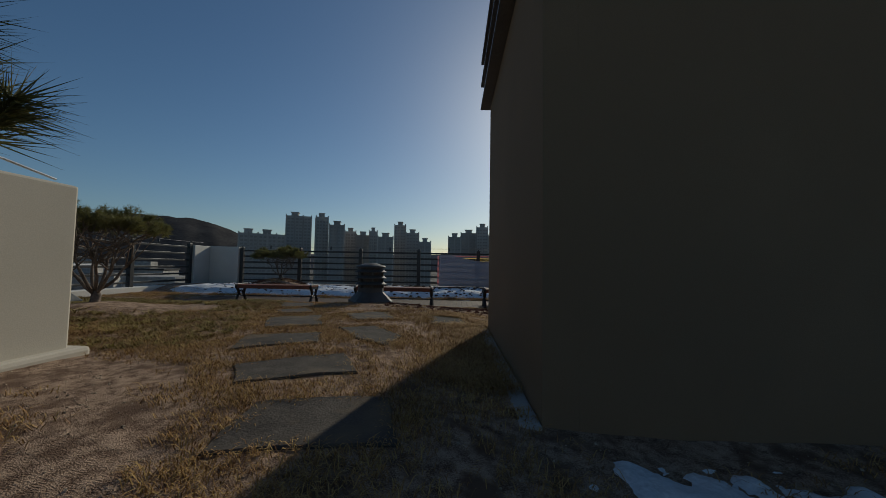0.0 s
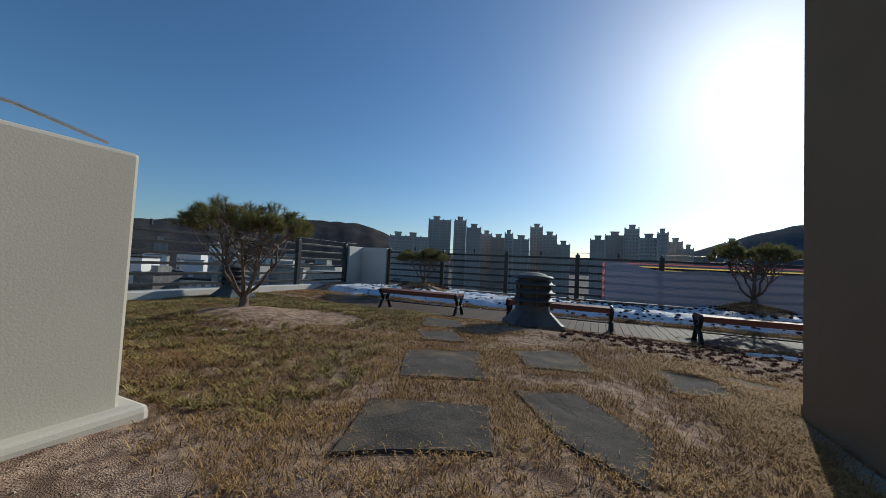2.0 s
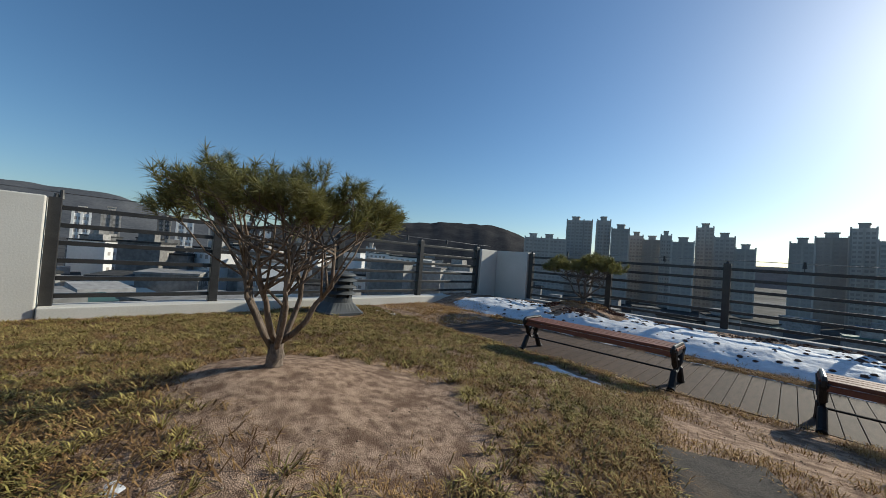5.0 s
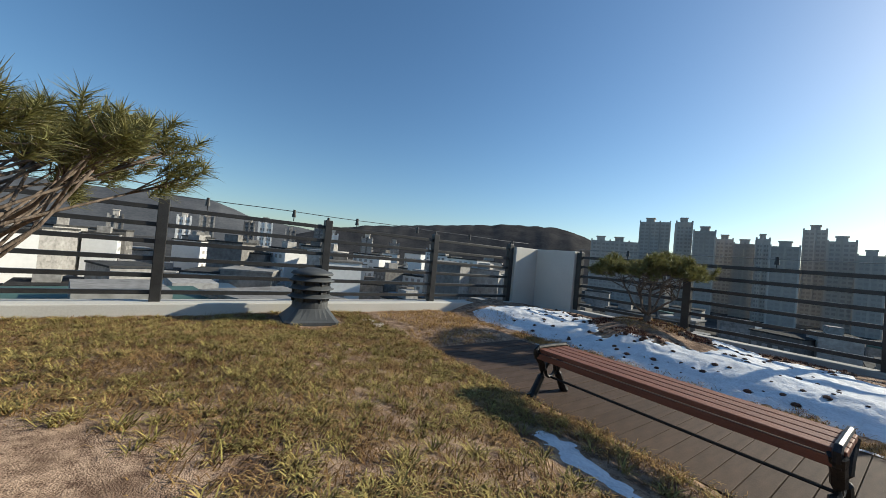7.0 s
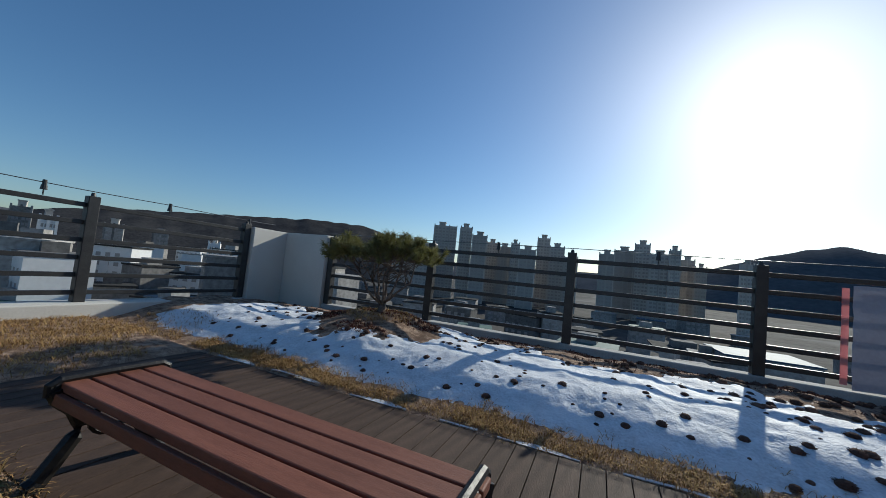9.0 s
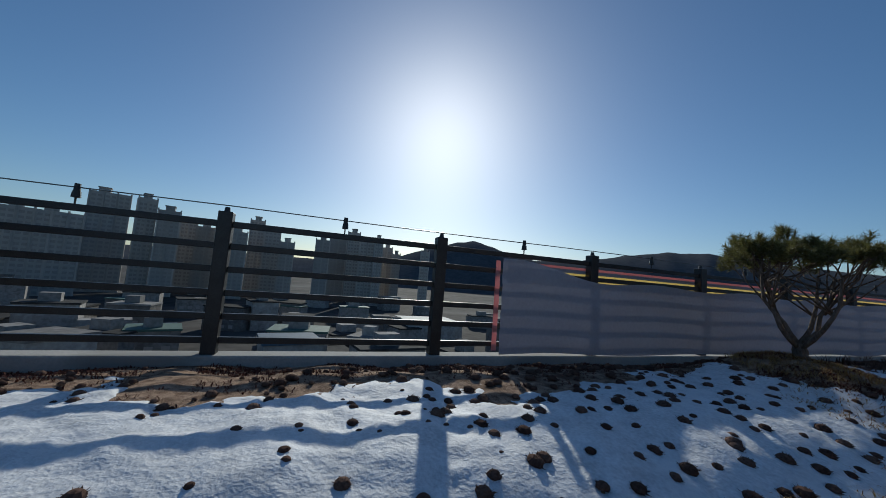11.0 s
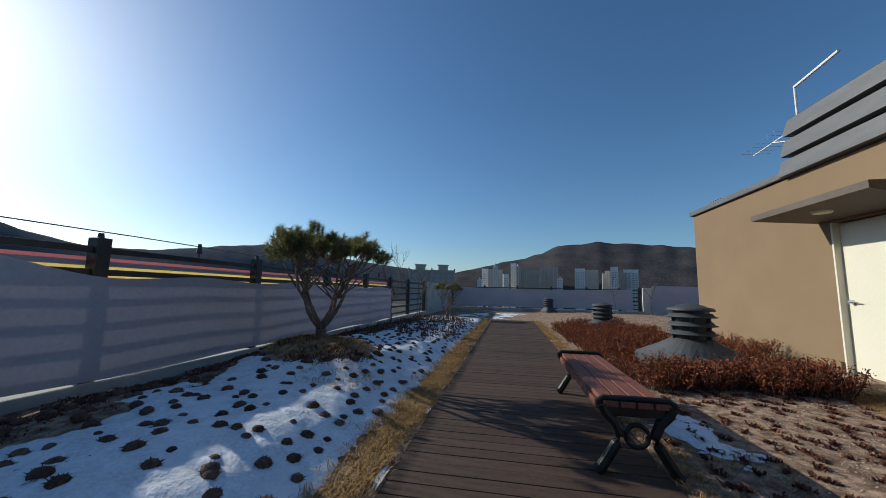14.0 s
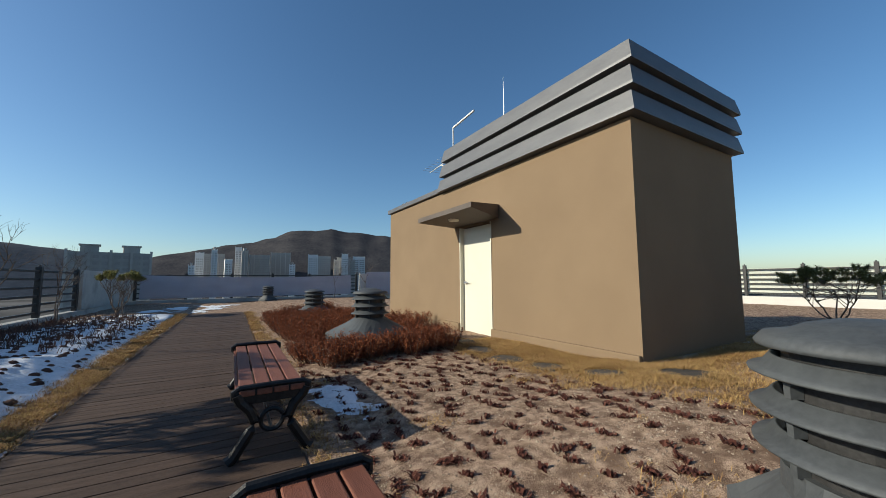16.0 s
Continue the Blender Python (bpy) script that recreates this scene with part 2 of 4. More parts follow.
def raw(name, verts, faces, material, smooth=False):
    me = bpy.data.meshes.new(name)
    me.from_pydata(verts, [], faces)
    me.materials.append(material)
    if smooth:
        me.shade_smooth()
    return me


def thing(name, m, label, category, group="", kind=""):
    ob = new(name)
    ob.empty_display_size = 0.1
    ob.matrix_world = m
    return tagged(ob, label, category, group, kind)


def smooth01(v):
    v = min(1.0, max(0.0, v))
    return v * v * (3 - 2 * v)


def bell(x, y, cx, cy, r):
    return math.exp(-((x - cx) ** 2 + (y - cy) ** 2) / (r * r))


# ---- lie of the land ----
DECK_Y0, DECK_Y1, DECK_X0, DECK_X1 = 9.22, 10.98, -7.35, 13.6
FENCE_N, FENCE_W, FENCE_E, FENCE_S = 14.25, -9.9, 21.3, -12.2
T1, T2, T3 = (-5.48, 5.62), (-6.28, 12.83), (2.42, 12.71)


def land(x, y):
    """Height of the planted ground."""
    if y > DECK_Y1:
        k = smooth01((y - DECK_Y1) / 1.2)
        z = 0.0 + 0.24 * k - 0.13 * smooth01((y - 13.2) / 0.9)
        z += 0.22 * bell(x, y, *T2, 0.75) + 0.30 * bell(x, y, *T3, 0.75)
        z += (0.04 * noise.noise((x * 1.7, y * 1.7, 31)) + 0.015 * noise.noise((x * 4.5, y * 4.5, 11))) * k
        z *= 1.0 if x < 8 else max(0.3, 1 - (x - 8) * 0.12)
    elif y > DECK_Y0 and DECK_X0 < x < DECK_X1:
        z = -0.06
    else:
        k = smooth01((DECK_Y0 - y) / 2.4)
        w = smooth01((1.2 - x) / 2.6)
        z = 0.0 + 0.28 * k * w + 0.1 * (1 - w) * k
        z += 0.17 * bell(x, y, *T1, 0.8) - 0.1 * smooth01((-3.4 - x) / 4.0) * k - 0.11 * smooth01((-7.0 - x) / 2.2) * k
        z -= 0.17 * smooth01((2.8 - y) / 2.6)
        if x < DECK_X0:
            z = max(z, 0.06 * smooth01((DECK_X0 + 0.6 - x) / 1.5))
    return z + 0.03 * (noise.noise((x * 0.9, y * 0.9, 0.3))) + 0.012 * noise.noise((x * 4.1, y * 4.1, 3.3))


# ---- ground ----
def grid(x0, x1, y0, y1, step, zf, keep=None):
    nx, ny = round((x1 - x0) / step), round((y1 - y0) / step)
    verts = [(x0 + i * step, y0 + j * step, zf(x0 + i * step, y0 + j * step)) for j in range(ny + 1) for i in range(nx + 1)]
    faces = []
    for j in range(ny):
        for i in range(nx):
            if keep is None or keep(x0 + (i + 0.5) * step, y0 + (j + 0.5) * step):
                a = j * (nx + 1) + i
                faces.append((a, a + 1, a + nx + 2, a + nx + 1))
    return verts, faces


ground = new("ground", raw("ground", *grid(FENCE_W - 0.1, FENCE_E + 0.1, FENCE_S - 0.1, FENCE_N + 0.1, 0.1, land), SOIL, True))
tagged(ground, "sandy tan granite soil of the roof garden", "ground", kind="structure")
city = new("city_ground", raw("city_ground", [(-4500, -4500, -24), (4500, -4500, -24), (4500, 4500, -24), (-4500, 4500, -24)], [(0, 1, 2, 3)], CITY))
tagged(city, "grey-brown streets and yards far below the roof", "ground", kind="structure")
bm = bmesh.new()
box(bm, FENCE_W - 0.25, FENCE_S - 0.25, -24, FENCE_E + 0.25, FENCE_N + 0.15, -0.3)
tagged(part("roof_slab", bm, CONCRETE), "concrete building body under the roof garden", "building", kind="structure")


# ---- deck ----
deck = thing("deck", pose(0, 0, 0), "weathered brown boardwalk of narrow cross boards", "deck", kind="structure")
N_BOARD = 150
bw = (DECK_X1 - DECK_X0) / N_BOARD
bm = bmesh.new()
box(bm, -bw / 2 + 0.003, DECK_Y0, -0.028, bw / 2 - 0.003, DECK_Y1, 0.0, 0.003)
BOARD = finish("board", bm, DECK)
for i in range(N_BOARD):
    ob = part("board", BOARD, None, deck)
    ob.location = (DECK_X0 + (i + 0.5) * bw, 0, 0.0 + random.uniform(-0.002, 0.002))


# ---- parapets and fences ----
def wall(name, x0, y0, x1, y1, z0, z1, material, label, bevel=0.015, kind="structure", category="wall"):
    b = bmesh.new()
    box(b, x0, y0, z0, x1, y1, z1, bevel)
    return tagged(part(name, b, material), label, category, kind=kind)


KERB = 0.22
wall("kerb_north", -8.6, FENCE_N - 0.11, FENCE_E, FENCE_N + 0.13, -0.35, KERB, CONCRETE, "low grey concrete kerb under the railing")
wall("kerb_west", FENCE_W - 0.2, 4.2, FENCE_W + 0.24, 13.3, -0.35, KERB, PARAPET, "low off-white painted kerb under the railing")
wall("kerb_east", FENCE_E - 0.12, 2.3, FENCE_E + 0.12, FENCE_N - 0.12, -0.35, KERB, CONCRETE, "low grey concrete kerb under the railing")
wall("kerb_south", FENCE_W + 0.21, FENCE_S - 0.12, FENCE_E - 0.16, FENCE_S + 0.2, -0.35, 0.3, PARAPET, "low off-white painted kerb under the railing")
wall("wall_corner_west", FENCE_W - 0.15, 13.31, FENCE_W + 0.14, FENCE_N + 0.13, -0.35, 1.63, PARAPET, "off-white rendered corner wall of the parapet")
wall("wall_corner_north", FENCE_W + 0.141, FENCE_N - 0.14, -8.61, FENCE_N + 0.13, -0.35, 1.63, PARAPET, "off-white rendered corner wall of the parapet")
wall("wall_west", FENCE_W - 0.2, FENCE_S, FENCE_W + 0.2, 4.19, -0.35, 1.68, PARAPET, "off-white rendered parapet wall beside the railing")
wall("wall_north", 14.72, FENCE_N - 0.14, FENCE_E - 0.14, FENCE_N + 0.12, KERB + 0.002, 1.6, CONCRETE, "grey rendered parapet wall")
wall("wall_east", FENCE_E - 0.15, FENCE_S, FENCE_E + 0.13, 2.28, -0.35, 1.62, PARAPET, "off-white rendered parapet wall")


def fence(name, a, b, posts, z0, label, height=1.39, rails=(0.13, 0.36, 0.59, 0.82, 1.05, 1.27)):
    """A railing from a to b; posts: distances along it."""
    a, b = Vector((*a, z0)), Vector((*b, z0))
    d = (b - a).normalized()
    yaw = math.degrees(math.atan2(d.y, d.x))
    top = thing(name, pose(*a, 0, 0, yaw), label, "railing")
    pb = bmesh.new()
    box(pb, -0.065, -0.065, 0, 0.065, 0.065, height, 0.008)
    post_mesh = finish("post", pb, FENCE)
    cb = bmesh.new()
    rod(cb, (0, 0, height), (0, 0, height + 0.05), 0.03, 0.022, 10)
    cap_mesh = finish("cap", cb, FENCE)
    for s in posts:
        o = part("post", post_mesh, None, top)
        o.location = (s, 0, 0)
        c = part("cap", cap_mesh, None, o)
    for s, e in zip(posts, posts[1:]):
        rb = bmesh.new()
        box(rb, 0.066, -0.024, -0.031, e - s - 0.066, 0.024, 0.031, 0.006)
        rail_mesh = finish("rail", rb, FENCE)
        for z in rails:
            o = part("rail", rail_mesh, None, top)
            o.location = (s, 0, z)
    return top


NP = [0.07, 2.38, 4.78, 7.07, 9.38, 11.62, 13.9, 16.1, 18.2, 20.45, 23.2]
fence("railing", (-8.60, FENCE_N), (14.7, FENCE_N), NP, KERB, "dark brown metal railing with six flat rails on a kerb")
fence("railing", (FENCE_W, 13.3), (FENCE_W, 4.2), [0.07, 2.42, 4.78, 7.12, 9.03], KERB, "dark brown metal railing on the off-white kerb", 1.46, (0.13, 0.37, 0.61, 0.85, 1.09, 1.33))
fence("railing", (FENCE_E, 14.0), (FENCE_E, 2.4), [0.1, 2.2, 4.3, 6.4, 8.5, 10.4, 11.5], KERB, "dark brown metal railing behind white cloth")
fence("railing", (FENCE_W + 0.3, FENCE_S), (FENCE_E - 0.2, FENCE_S), [0.1 + 2.1 * i for i in range(15)], 0.3, "dark grey metal railing on the off-white kerb", 1.5, (0.15, 0.37, 0.6, 0.82, 1.05, 1.28))


# ---- stair house ----
BX0, BX1, BY0, BY1, BTOP = 0.3, 8.2, 2.5, 5.42, 3.25
DX0, DX1, DTOP = 3.14, 4.24, 2.31
house = thing("stair_house", pose(0, 0, 0), "tan rendered roof stair house with grey banded cornice", "building")
bm = bmesh.new()
box(bm, BX0, BY0, -0.4, BX0 + 0.2, BY1 - 0.201, BTOP)
part("wall", bm, STUCCO, house)
bm = bmesh.new()
box(bm, BX1 - 0.2, BY0, -0.4, BX1, BY1 - 0.201, BTOP)
part("wall", bm, STUCCO, house)
bm = bmesh.new()
box(bm, BX0 + 0.201, BY0, -0.4, BX1 - 0.201, BY0 + 0.2, BTOP)
part("wall", bm, STUCCO, house)
bm = bmesh.new()
box(bm, BX0, BY1 - 0.2, -0.4, DX0, BY1, BTOP)
box(bm, DX1, BY1 - 0.2, -0.4, BX1, BY1, BTOP)
box(bm, DX0, BY1 - 0.2, DTOP, DX1, BY1, BTOP)
box(bm, DX0, BY1 - 0.2, -0.4, DX1, BY1, 0.06)
part("wall", bm, STUCCO, house)
bm = bmesh.new()
box(bm, BX0 + 0.05, BY0 + 0.05, BTOP + 0.001, BX1 - 0.05, BY1 - 0.05, BTOP + 0.12)
part("roof", bm, CONCRETE, house)
# plinths beside the door
for x0, x1 in ((DX1 + 0.003, DX1 + 0.75), (BX0 + 0.01, DX0 - 0.003)):
    bm = bmesh.new()
    box(bm, x0, BY1 + 0.002, -0.3, x1, BY1 + 0.06, 0.26, 0.01)
    part("plinth", bm, STUCCO, house)
HIGH = 4.98
# cornice bands, each a folded sheet leaning outwards, set apart by a dark gap
for i in range(3):
    z0 = BTOP + 0.02 + i * 0.335
    for x0, x1, y0, y1 in ((BX0 - 0.1, HIGH, BY0 - 0.1, BY1 + 0.1),):
        b = bmesh.new()
        lo = [(x0 - 0.03 , y0 - 0.03), (x1 + 0.02 - 0.1 * i, y0 - 0.03), (x1 + 0.02 - 0.1 * i, y1 + 0.03), (x0 - 0.03, y1 + 0.03)]
        hi = [(x0 + 0.02, y0 + 0.02), (x1 - 0.03 - 0.1 * i, y0 + 0.02), (x1 - 0.03 - 0.1 * i, y1 - 0.02), (x0 + 0.02, y1 - 0.02)]
        vl = [b.verts.new((*p, z0)) for p in lo]
        vm = [b.verts.new((*p, z0 + 0.035)) for p in lo]
        vh = [b.verts.new((*p, z0 + 0.275)) for p in hi]
        for k in range(4):
            n = (k + 1) % 4
            b.faces.new((vl[k], vl[n], vm[n], vm[k])), b.faces.new((vm[k], vm[n], vh[n], vh[k]))
        b.faces.new(vh), b.faces.new(list(reversed(vl)))
        part("cornice_band", b, BAND, house, "grey metal cornice band")
    # recessed filler between bands, coloured dark to stand for the gap's shade
    b = bmesh.new()
    box(b, BX0, BY0, z0 + 0.276, HIGH - 0.15 - 0.1 * i, BY1, z0 + 0.334)
    part("shadow_gap", b, FENCE, house)
bm = bmesh.new()
box(bm, HIGH + 0.03, BY0 - 0.06, BTOP + 0.02, BX1 + 0.07, BY1 + 0.07, BTOP + 0.14, 0.01)
part("coping", bm, BAND, house, "thin grey metal coping")
bm = bmesh.new()
box(bm, DX0 + 0.03, BY1 - 0.14, 0.08, DX1 - 0.03, BY1 - 0.08, DTOP - 0.02, 0.004)
door = part("door", bm, DOORW, house, "closed cream steel door")
for s in (0, 1):
    bm = bmesh.new()
    x = DX0 if s == 0 else DX1 - 0.03
    box(bm, x + 0.001, BY1 - 0.16, 0.07, x + 0.029, BY1 + 0.012, DTOP - 0.001)
    part("door_frame", bm, DOORW, house)
bm = bmesh.new()
rod(bm, (DX1 - 0.12, BY1 - 0.08, 1.13), (DX1 - 0.12, BY1 - 0.02, 1.13), 0.03, None, 14)
rod(bm, (DX1 - 0.12, BY1 - 0.025, 1.13), (DX1 - 0.25, BY1 - 0.025, 1.125), 0.011, None, 8)
part("door_handle", bm, STEEL, door, "steel lever handle")
bm = bmesh.new()
box(bm, DX0 - 0.25, BY1 + 0.061, -0.3, DX1 + 0.1, BY1 + 0.4, 0.06, 0.01)
part("threshold", bm, CONCRETE, house, "grey concrete door step")
# canopy: a wedge, thin at its outer edge
bm = bmesh.new()
CX0, CX1 = 2.9, 4.45
pts = [(BY1 + 0.002, 2.34, 0.0), (BY1 + 0.86, 2.41, 0.3), (BY1 + 0.86, 2.5, 0.3), (BY1 + 0.002, 2.6, 0.0)]
va = [bm.verts.new((CX0 - p[2], p[0], p[1])) for p in pts]
vb = [bm.verts.new((CX1 + p[2] * 0.4, p[0], p[1])) for p in pts]
bm.faces.new(va), bm.faces.new(list(reversed(vb)))
for k in range(4):
    bm.faces.new((va[k], va[(k + 1) % 4], vb[(k + 1) % 4], vb[k]))
canopy = part("canopy", bm, CANOPY, house, "brown-grey metal door canopy")
bm = bmesh.new()
rod(bm, (3.7, BY1 + 0.5, 2.39), (3.7, BY1 + 0.5, 2.355), 0.12, 0.10, 20)
part("canopy_lamp", bm, DOORW, canopy, "round white lamp under the canopy, off")


# ---- block beside the start ----
duct = thing("duct_house", pose(0, 0, 0), "pale rendered low duct block with a wire on its top", "duct block")
bm = bmesh.new()
box(bm, -5.2, -2.6, -0.3, -3.14, 3.2, 1.58, 0.02)
part("body", bm, PALE, duct)
bm = bmesh.new()
box(bm, -5.25, -2.65, -0.3, -3.05, 3.29, 0.33, 0.03)
part("plinth", bm, PALE, duct)
bm = bmesh.new()
box(bm, BX0 - 0.13, BY0 - 0.05, -0.2, BX0 - 0.004, BY1 - 0.03, 0.17, 0.02)
part("foot_strip", bm, CONCRETE, house, "pale mortar strip along the wall foot")


# ---- roof fittings ----
antenna = thing("tv_antenna", pose(5.9, 4.5, BTOP + 0.12), "thin grey yagi television antenna on a mast", "antenna")
bm = bmesh.new()
rod(bm, (0, 0, 0), (0, 0, 2.1), 0.022)
rod(bm, (0, 0, 2.08), (-1.0, 0, 2.16), 0.03)
part("mast", bm, WHITE2, antenna, "white-painted bent mast")
bm = bmesh.new()
rod(bm, (0.1, 0, 1.25), (1.35, 0, 1.15), 0.014)
for k in range(7):
    rod(bm, (0.2 + 0.18 * k, -0.3, 1.24 - 0.012 * k), (0.2 + 0.18 * k, 0.3, 1.24 - 0.012 * k), 0.006, None, 6)
rod(bm, (0.0, 0, 0.95), (0.7, 0, 1.2), 0.012)
part("boom", bm, WHITE2, antenna)
rodt = thing("lightning_rod", pose(3.75, 4.5, BTOP + 0.12), "tall thin grey lightning rod on the roof", "lightning rod")
bm = bmesh.new()
rod(bm, (0, 0, 0), (0, 0, 1.4), 0.02), rod(bm, (0, 0, 1.4), (0, 0, 2.5), 0.012, 0.004)
part("mast", bm, STEEL, rodt)
horn = thing("roof_bracket", pose(7.75, 5.2, BTOP + 0.14), "small dark ribbed metal bracket on the coping", "bracket")
for k in range(5):
    bm = bmesh.new()
    rod(bm, (-0.1 * k, 0, 0), (-0.1 * k + 0.05, 0, 0.16), 0.015)
    part("rib", bm, FENCE, horn)

# wire on the duct block
wire_run = thing("lightning_wire", pose(-3.25, 0.2, 1.582), "thin bright conductor wire on the block top", "wire")
bm = bmesh.new()
tube(bm, [(0.03, 2.9, 0.03), (0.0, 2.6, 0.1), (0.02, 2.35, 0.1), (0, 1.7, 0.12), (0, 0.9, 0.1), (0, -0.4, 0.11), (0, -2.5, 0.1)], [0.009] * 7, 6)
part("conductor", bm, STEEL, wire_run)
for y in (2.42, 0.7, -1.2):
    bm = bmesh.new()
    rod(bm, (0, y, 0), (0, y, 0.1), 0.035, 0.028, 12)
    part("insulator", bm, VENT, wire_run)

# eye bolt at the block's foot
eye_bolt = thing("eye_bolt", pose(-3.02, 2.5, 0.24, 0, 0, 0), "galvanised ring bolt on a plate beside the block", "ring bolt")
bm = bmesh.new()
box(bm, -0.06, -0.12, -0.02, 0.02, 0.12, 0.13, 0.006)
part("plate", bm, STEEL, eye_bolt)
bm = bmesh.new()
tube(bm, [(0.1 + 0.07 * math.cos(a), 0.075 * math.sin(a), 0.02 + 0.05 * math.sin(a)) for a in [k * math.pi / 8 for k in range(17)]], [0.014] * 17, 8)
part("ring", bm, STEEL, eye_bolt)

# conductor wire along the north railing and the west railing
def wire_line(label, a, b, spots, z):
    w = thing("conductor_line", pose(0, 0, 0), label, "wire")
    a, b = Vector((*a, z)), Vector((*b, z))
    n = 24
    bm = bmesh.new()
    tube(bm, [a.lerp(b, k / n) + Vector((0, 0, -0.012 * math.sin(math.pi * ((k * 5 / n) % 1)))) for k in range(n + 1)], [0.006] * (n + 1), 5)
    part("wire", bm, WIRE, w)
    for s in spots:
        p = a.lerp(b, s)
        bm = bmesh.new()
        rod(bm, p + Vector((0, 0, -0.17)), p + Vector((0, 0, -0.09)), 0.008, None, 6)
        rod(bm, p + Vector((0, 0, -0.10)), p + Vector((0, 0, -0.045)), 0.036, 0.03, 10)
        rod(bm, p + Vector((0, 0, -0.045)), p + Vector((0, 0, 0.025)), 0.026, 0.022, 10)
        part("insulator", bm, FENCE, w)


wire_line("thin dark wire on small insulators above the railing", (-8.6, FENCE_N), (14.7, FENCE_N), [(x + 8.6) / 23.3 for x in (-7.4, -5.0, -2.67, -0.36, 1.93, 4.15, 6.4, 8.5)], 1.68)
wire_line("thin bright wire on small holders above the railing", (FENCE_W, 13.9), (FENCE_W, 3.6), [0.06, 0.2, 0.34, 0.47, 0.58, 0.7, 0.93], 1.76)


# ---- cloth banners ----
def cloth(name, p0, p1, top, bottom, material, label, wave=0.03, n=90):
    """A hung cloth between two points; top and bottom: heights along it; thin, with waves."""
    a, b = Vector((*p0, 0)), Vector((*p1, 0))
    d = (b - a).normalized()
    side = Vector((-d.y, d.x, 0))
    rows = 10
    verts = []
    for k in range(n + 1):
        s = k / n
        for j in range(rows + 1):
            z = bottom(s) + (top(s) - bottom(s)) * j / rows
            off = wave * (0.6 * math.sin(s * (b - a).length * 2.74 + 0.4) + 0.5 * math.sin(z * 27) * math.sin(s * 9 + z * 2) + 0.7 * noise.noise((s * 14, z * 3, 1.7)))
            verts.append(a.lerp(b, s) + side * off + Vector((0, 0, z)))
    faces = [(k * (rows + 1) + j, (k + 1) * (rows + 1) + j, (k + 1) * (rows + 1) + j + 1, k * (rows + 1) + j + 1) for k in range(n) for j in range(rows)]
    ob = new(name, raw(name, verts, faces, material, True))
    return tagged(ob, label, "banner")


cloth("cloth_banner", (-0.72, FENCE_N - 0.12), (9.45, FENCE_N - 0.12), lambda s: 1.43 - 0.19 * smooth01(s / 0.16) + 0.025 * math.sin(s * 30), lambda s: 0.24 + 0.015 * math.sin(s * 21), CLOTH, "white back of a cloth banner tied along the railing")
stripes = thing("striped_banner", pose(0, FENCE_N + 0.05, 0), "pink and yellow striped banner outside the railing", "banner")
for name, z0, z1, m in (("pink_stripe", 1.385, 1.42, PINK), ("white_stripe", 1.335, 1.384, CLOTH), ("yellow_stripe", 1.215, 1.334, YELLOW)):
    bm = bmesh.new()
    box(bm, -0.6, 0, z0, 9.4, 0.004, z1)
    part(name, bm, m, stripes)
bm = bmesh.new()
box(bm, -0.80, FENCE_N - 0.075, 0.28, -0.735, FENCE_N - 0.069, 1.40)
tagged(part("banner_edge", bm, PINK), "narrow red hem of the cloth banner", "banner")
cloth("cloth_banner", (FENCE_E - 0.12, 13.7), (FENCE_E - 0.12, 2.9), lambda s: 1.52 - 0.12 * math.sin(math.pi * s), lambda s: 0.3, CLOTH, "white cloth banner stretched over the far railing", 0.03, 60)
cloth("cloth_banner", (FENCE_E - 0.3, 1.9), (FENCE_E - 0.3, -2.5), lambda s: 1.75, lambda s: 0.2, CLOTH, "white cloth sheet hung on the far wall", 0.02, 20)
cloth("cloth_banner", (FENCE_W + 0.4, FENCE_S - 0.1), (FENCE_E - 0.3, FENCE_S - 0.1), lambda s: 1.62, lambda s: 0.4, CLOTHS, "pale printed banner behind the far railing", 0.02, 80)


# ---- pavers ----
paving = thing("stepping_path", pose(0, 0, 0), "dark grey stone slabs set in dry grass", "paving", kind="structure")
SLABS = [
    [(-1.5, 2.62), (-0.83, 2.98), (-1.05, 3.4), (-1.7, 2.98)], [(-2.0, 3.4), (-1.4, 3.72), (-1.57, 4.25), (-2.22, 3.98)],
    [(-2.27, 4.4), (-1.72, 4.68), (-2.0, 5.42), (-2.6, 5.1)], [(-2.68, 5.6), (-2.27, 5.78), (-2.58, 6.34), (-2.99, 6.08)],
    [(-3.1, 6.4), (-2.6, 6.65), (-2.9, 7.3), (-3.4, 7.0)], [(-1.2, 1.95), (-0.42, 2.15), (-0.55, 2.6), (-1.22, 2.42)],
    [(-1.0, 1.0), (-0.2, 1.12), (-0.35, 1.75), (-1.08, 1.6)], [(-0.62, 0.2), (0.1, 0.25), (0.02, 0.8), (-0.66, 0.75)],
    [(-1.75, 5.65), (-1.52, 5.2), (-0.98, 5.42), (-1.2, 5.98)], [(-1.5, 4.6), (-1.15, 4.0), (-0.82, 3.8), (-0.72, 4.3), (-1.12, 4.78)],
    [(-0.62, 5.95), (-0.5, 5.35), (0.1, 5.5), (0.0, 6.05)],
]
for c in ((0.3, 6.15), (0.95, 6.3), (1.6, 6.42), (2.3, 6.35), (2.95, 6.15)):
    SLABS.append([(c[0] + 0.27 * math.cos(a) * random.uniform(0.85, 1.1), c[1] + 0.2 * math.sin(a) * random.uniform(0.85, 1.1)) for a in [k * math.pi / 4 for k in range(8)]])
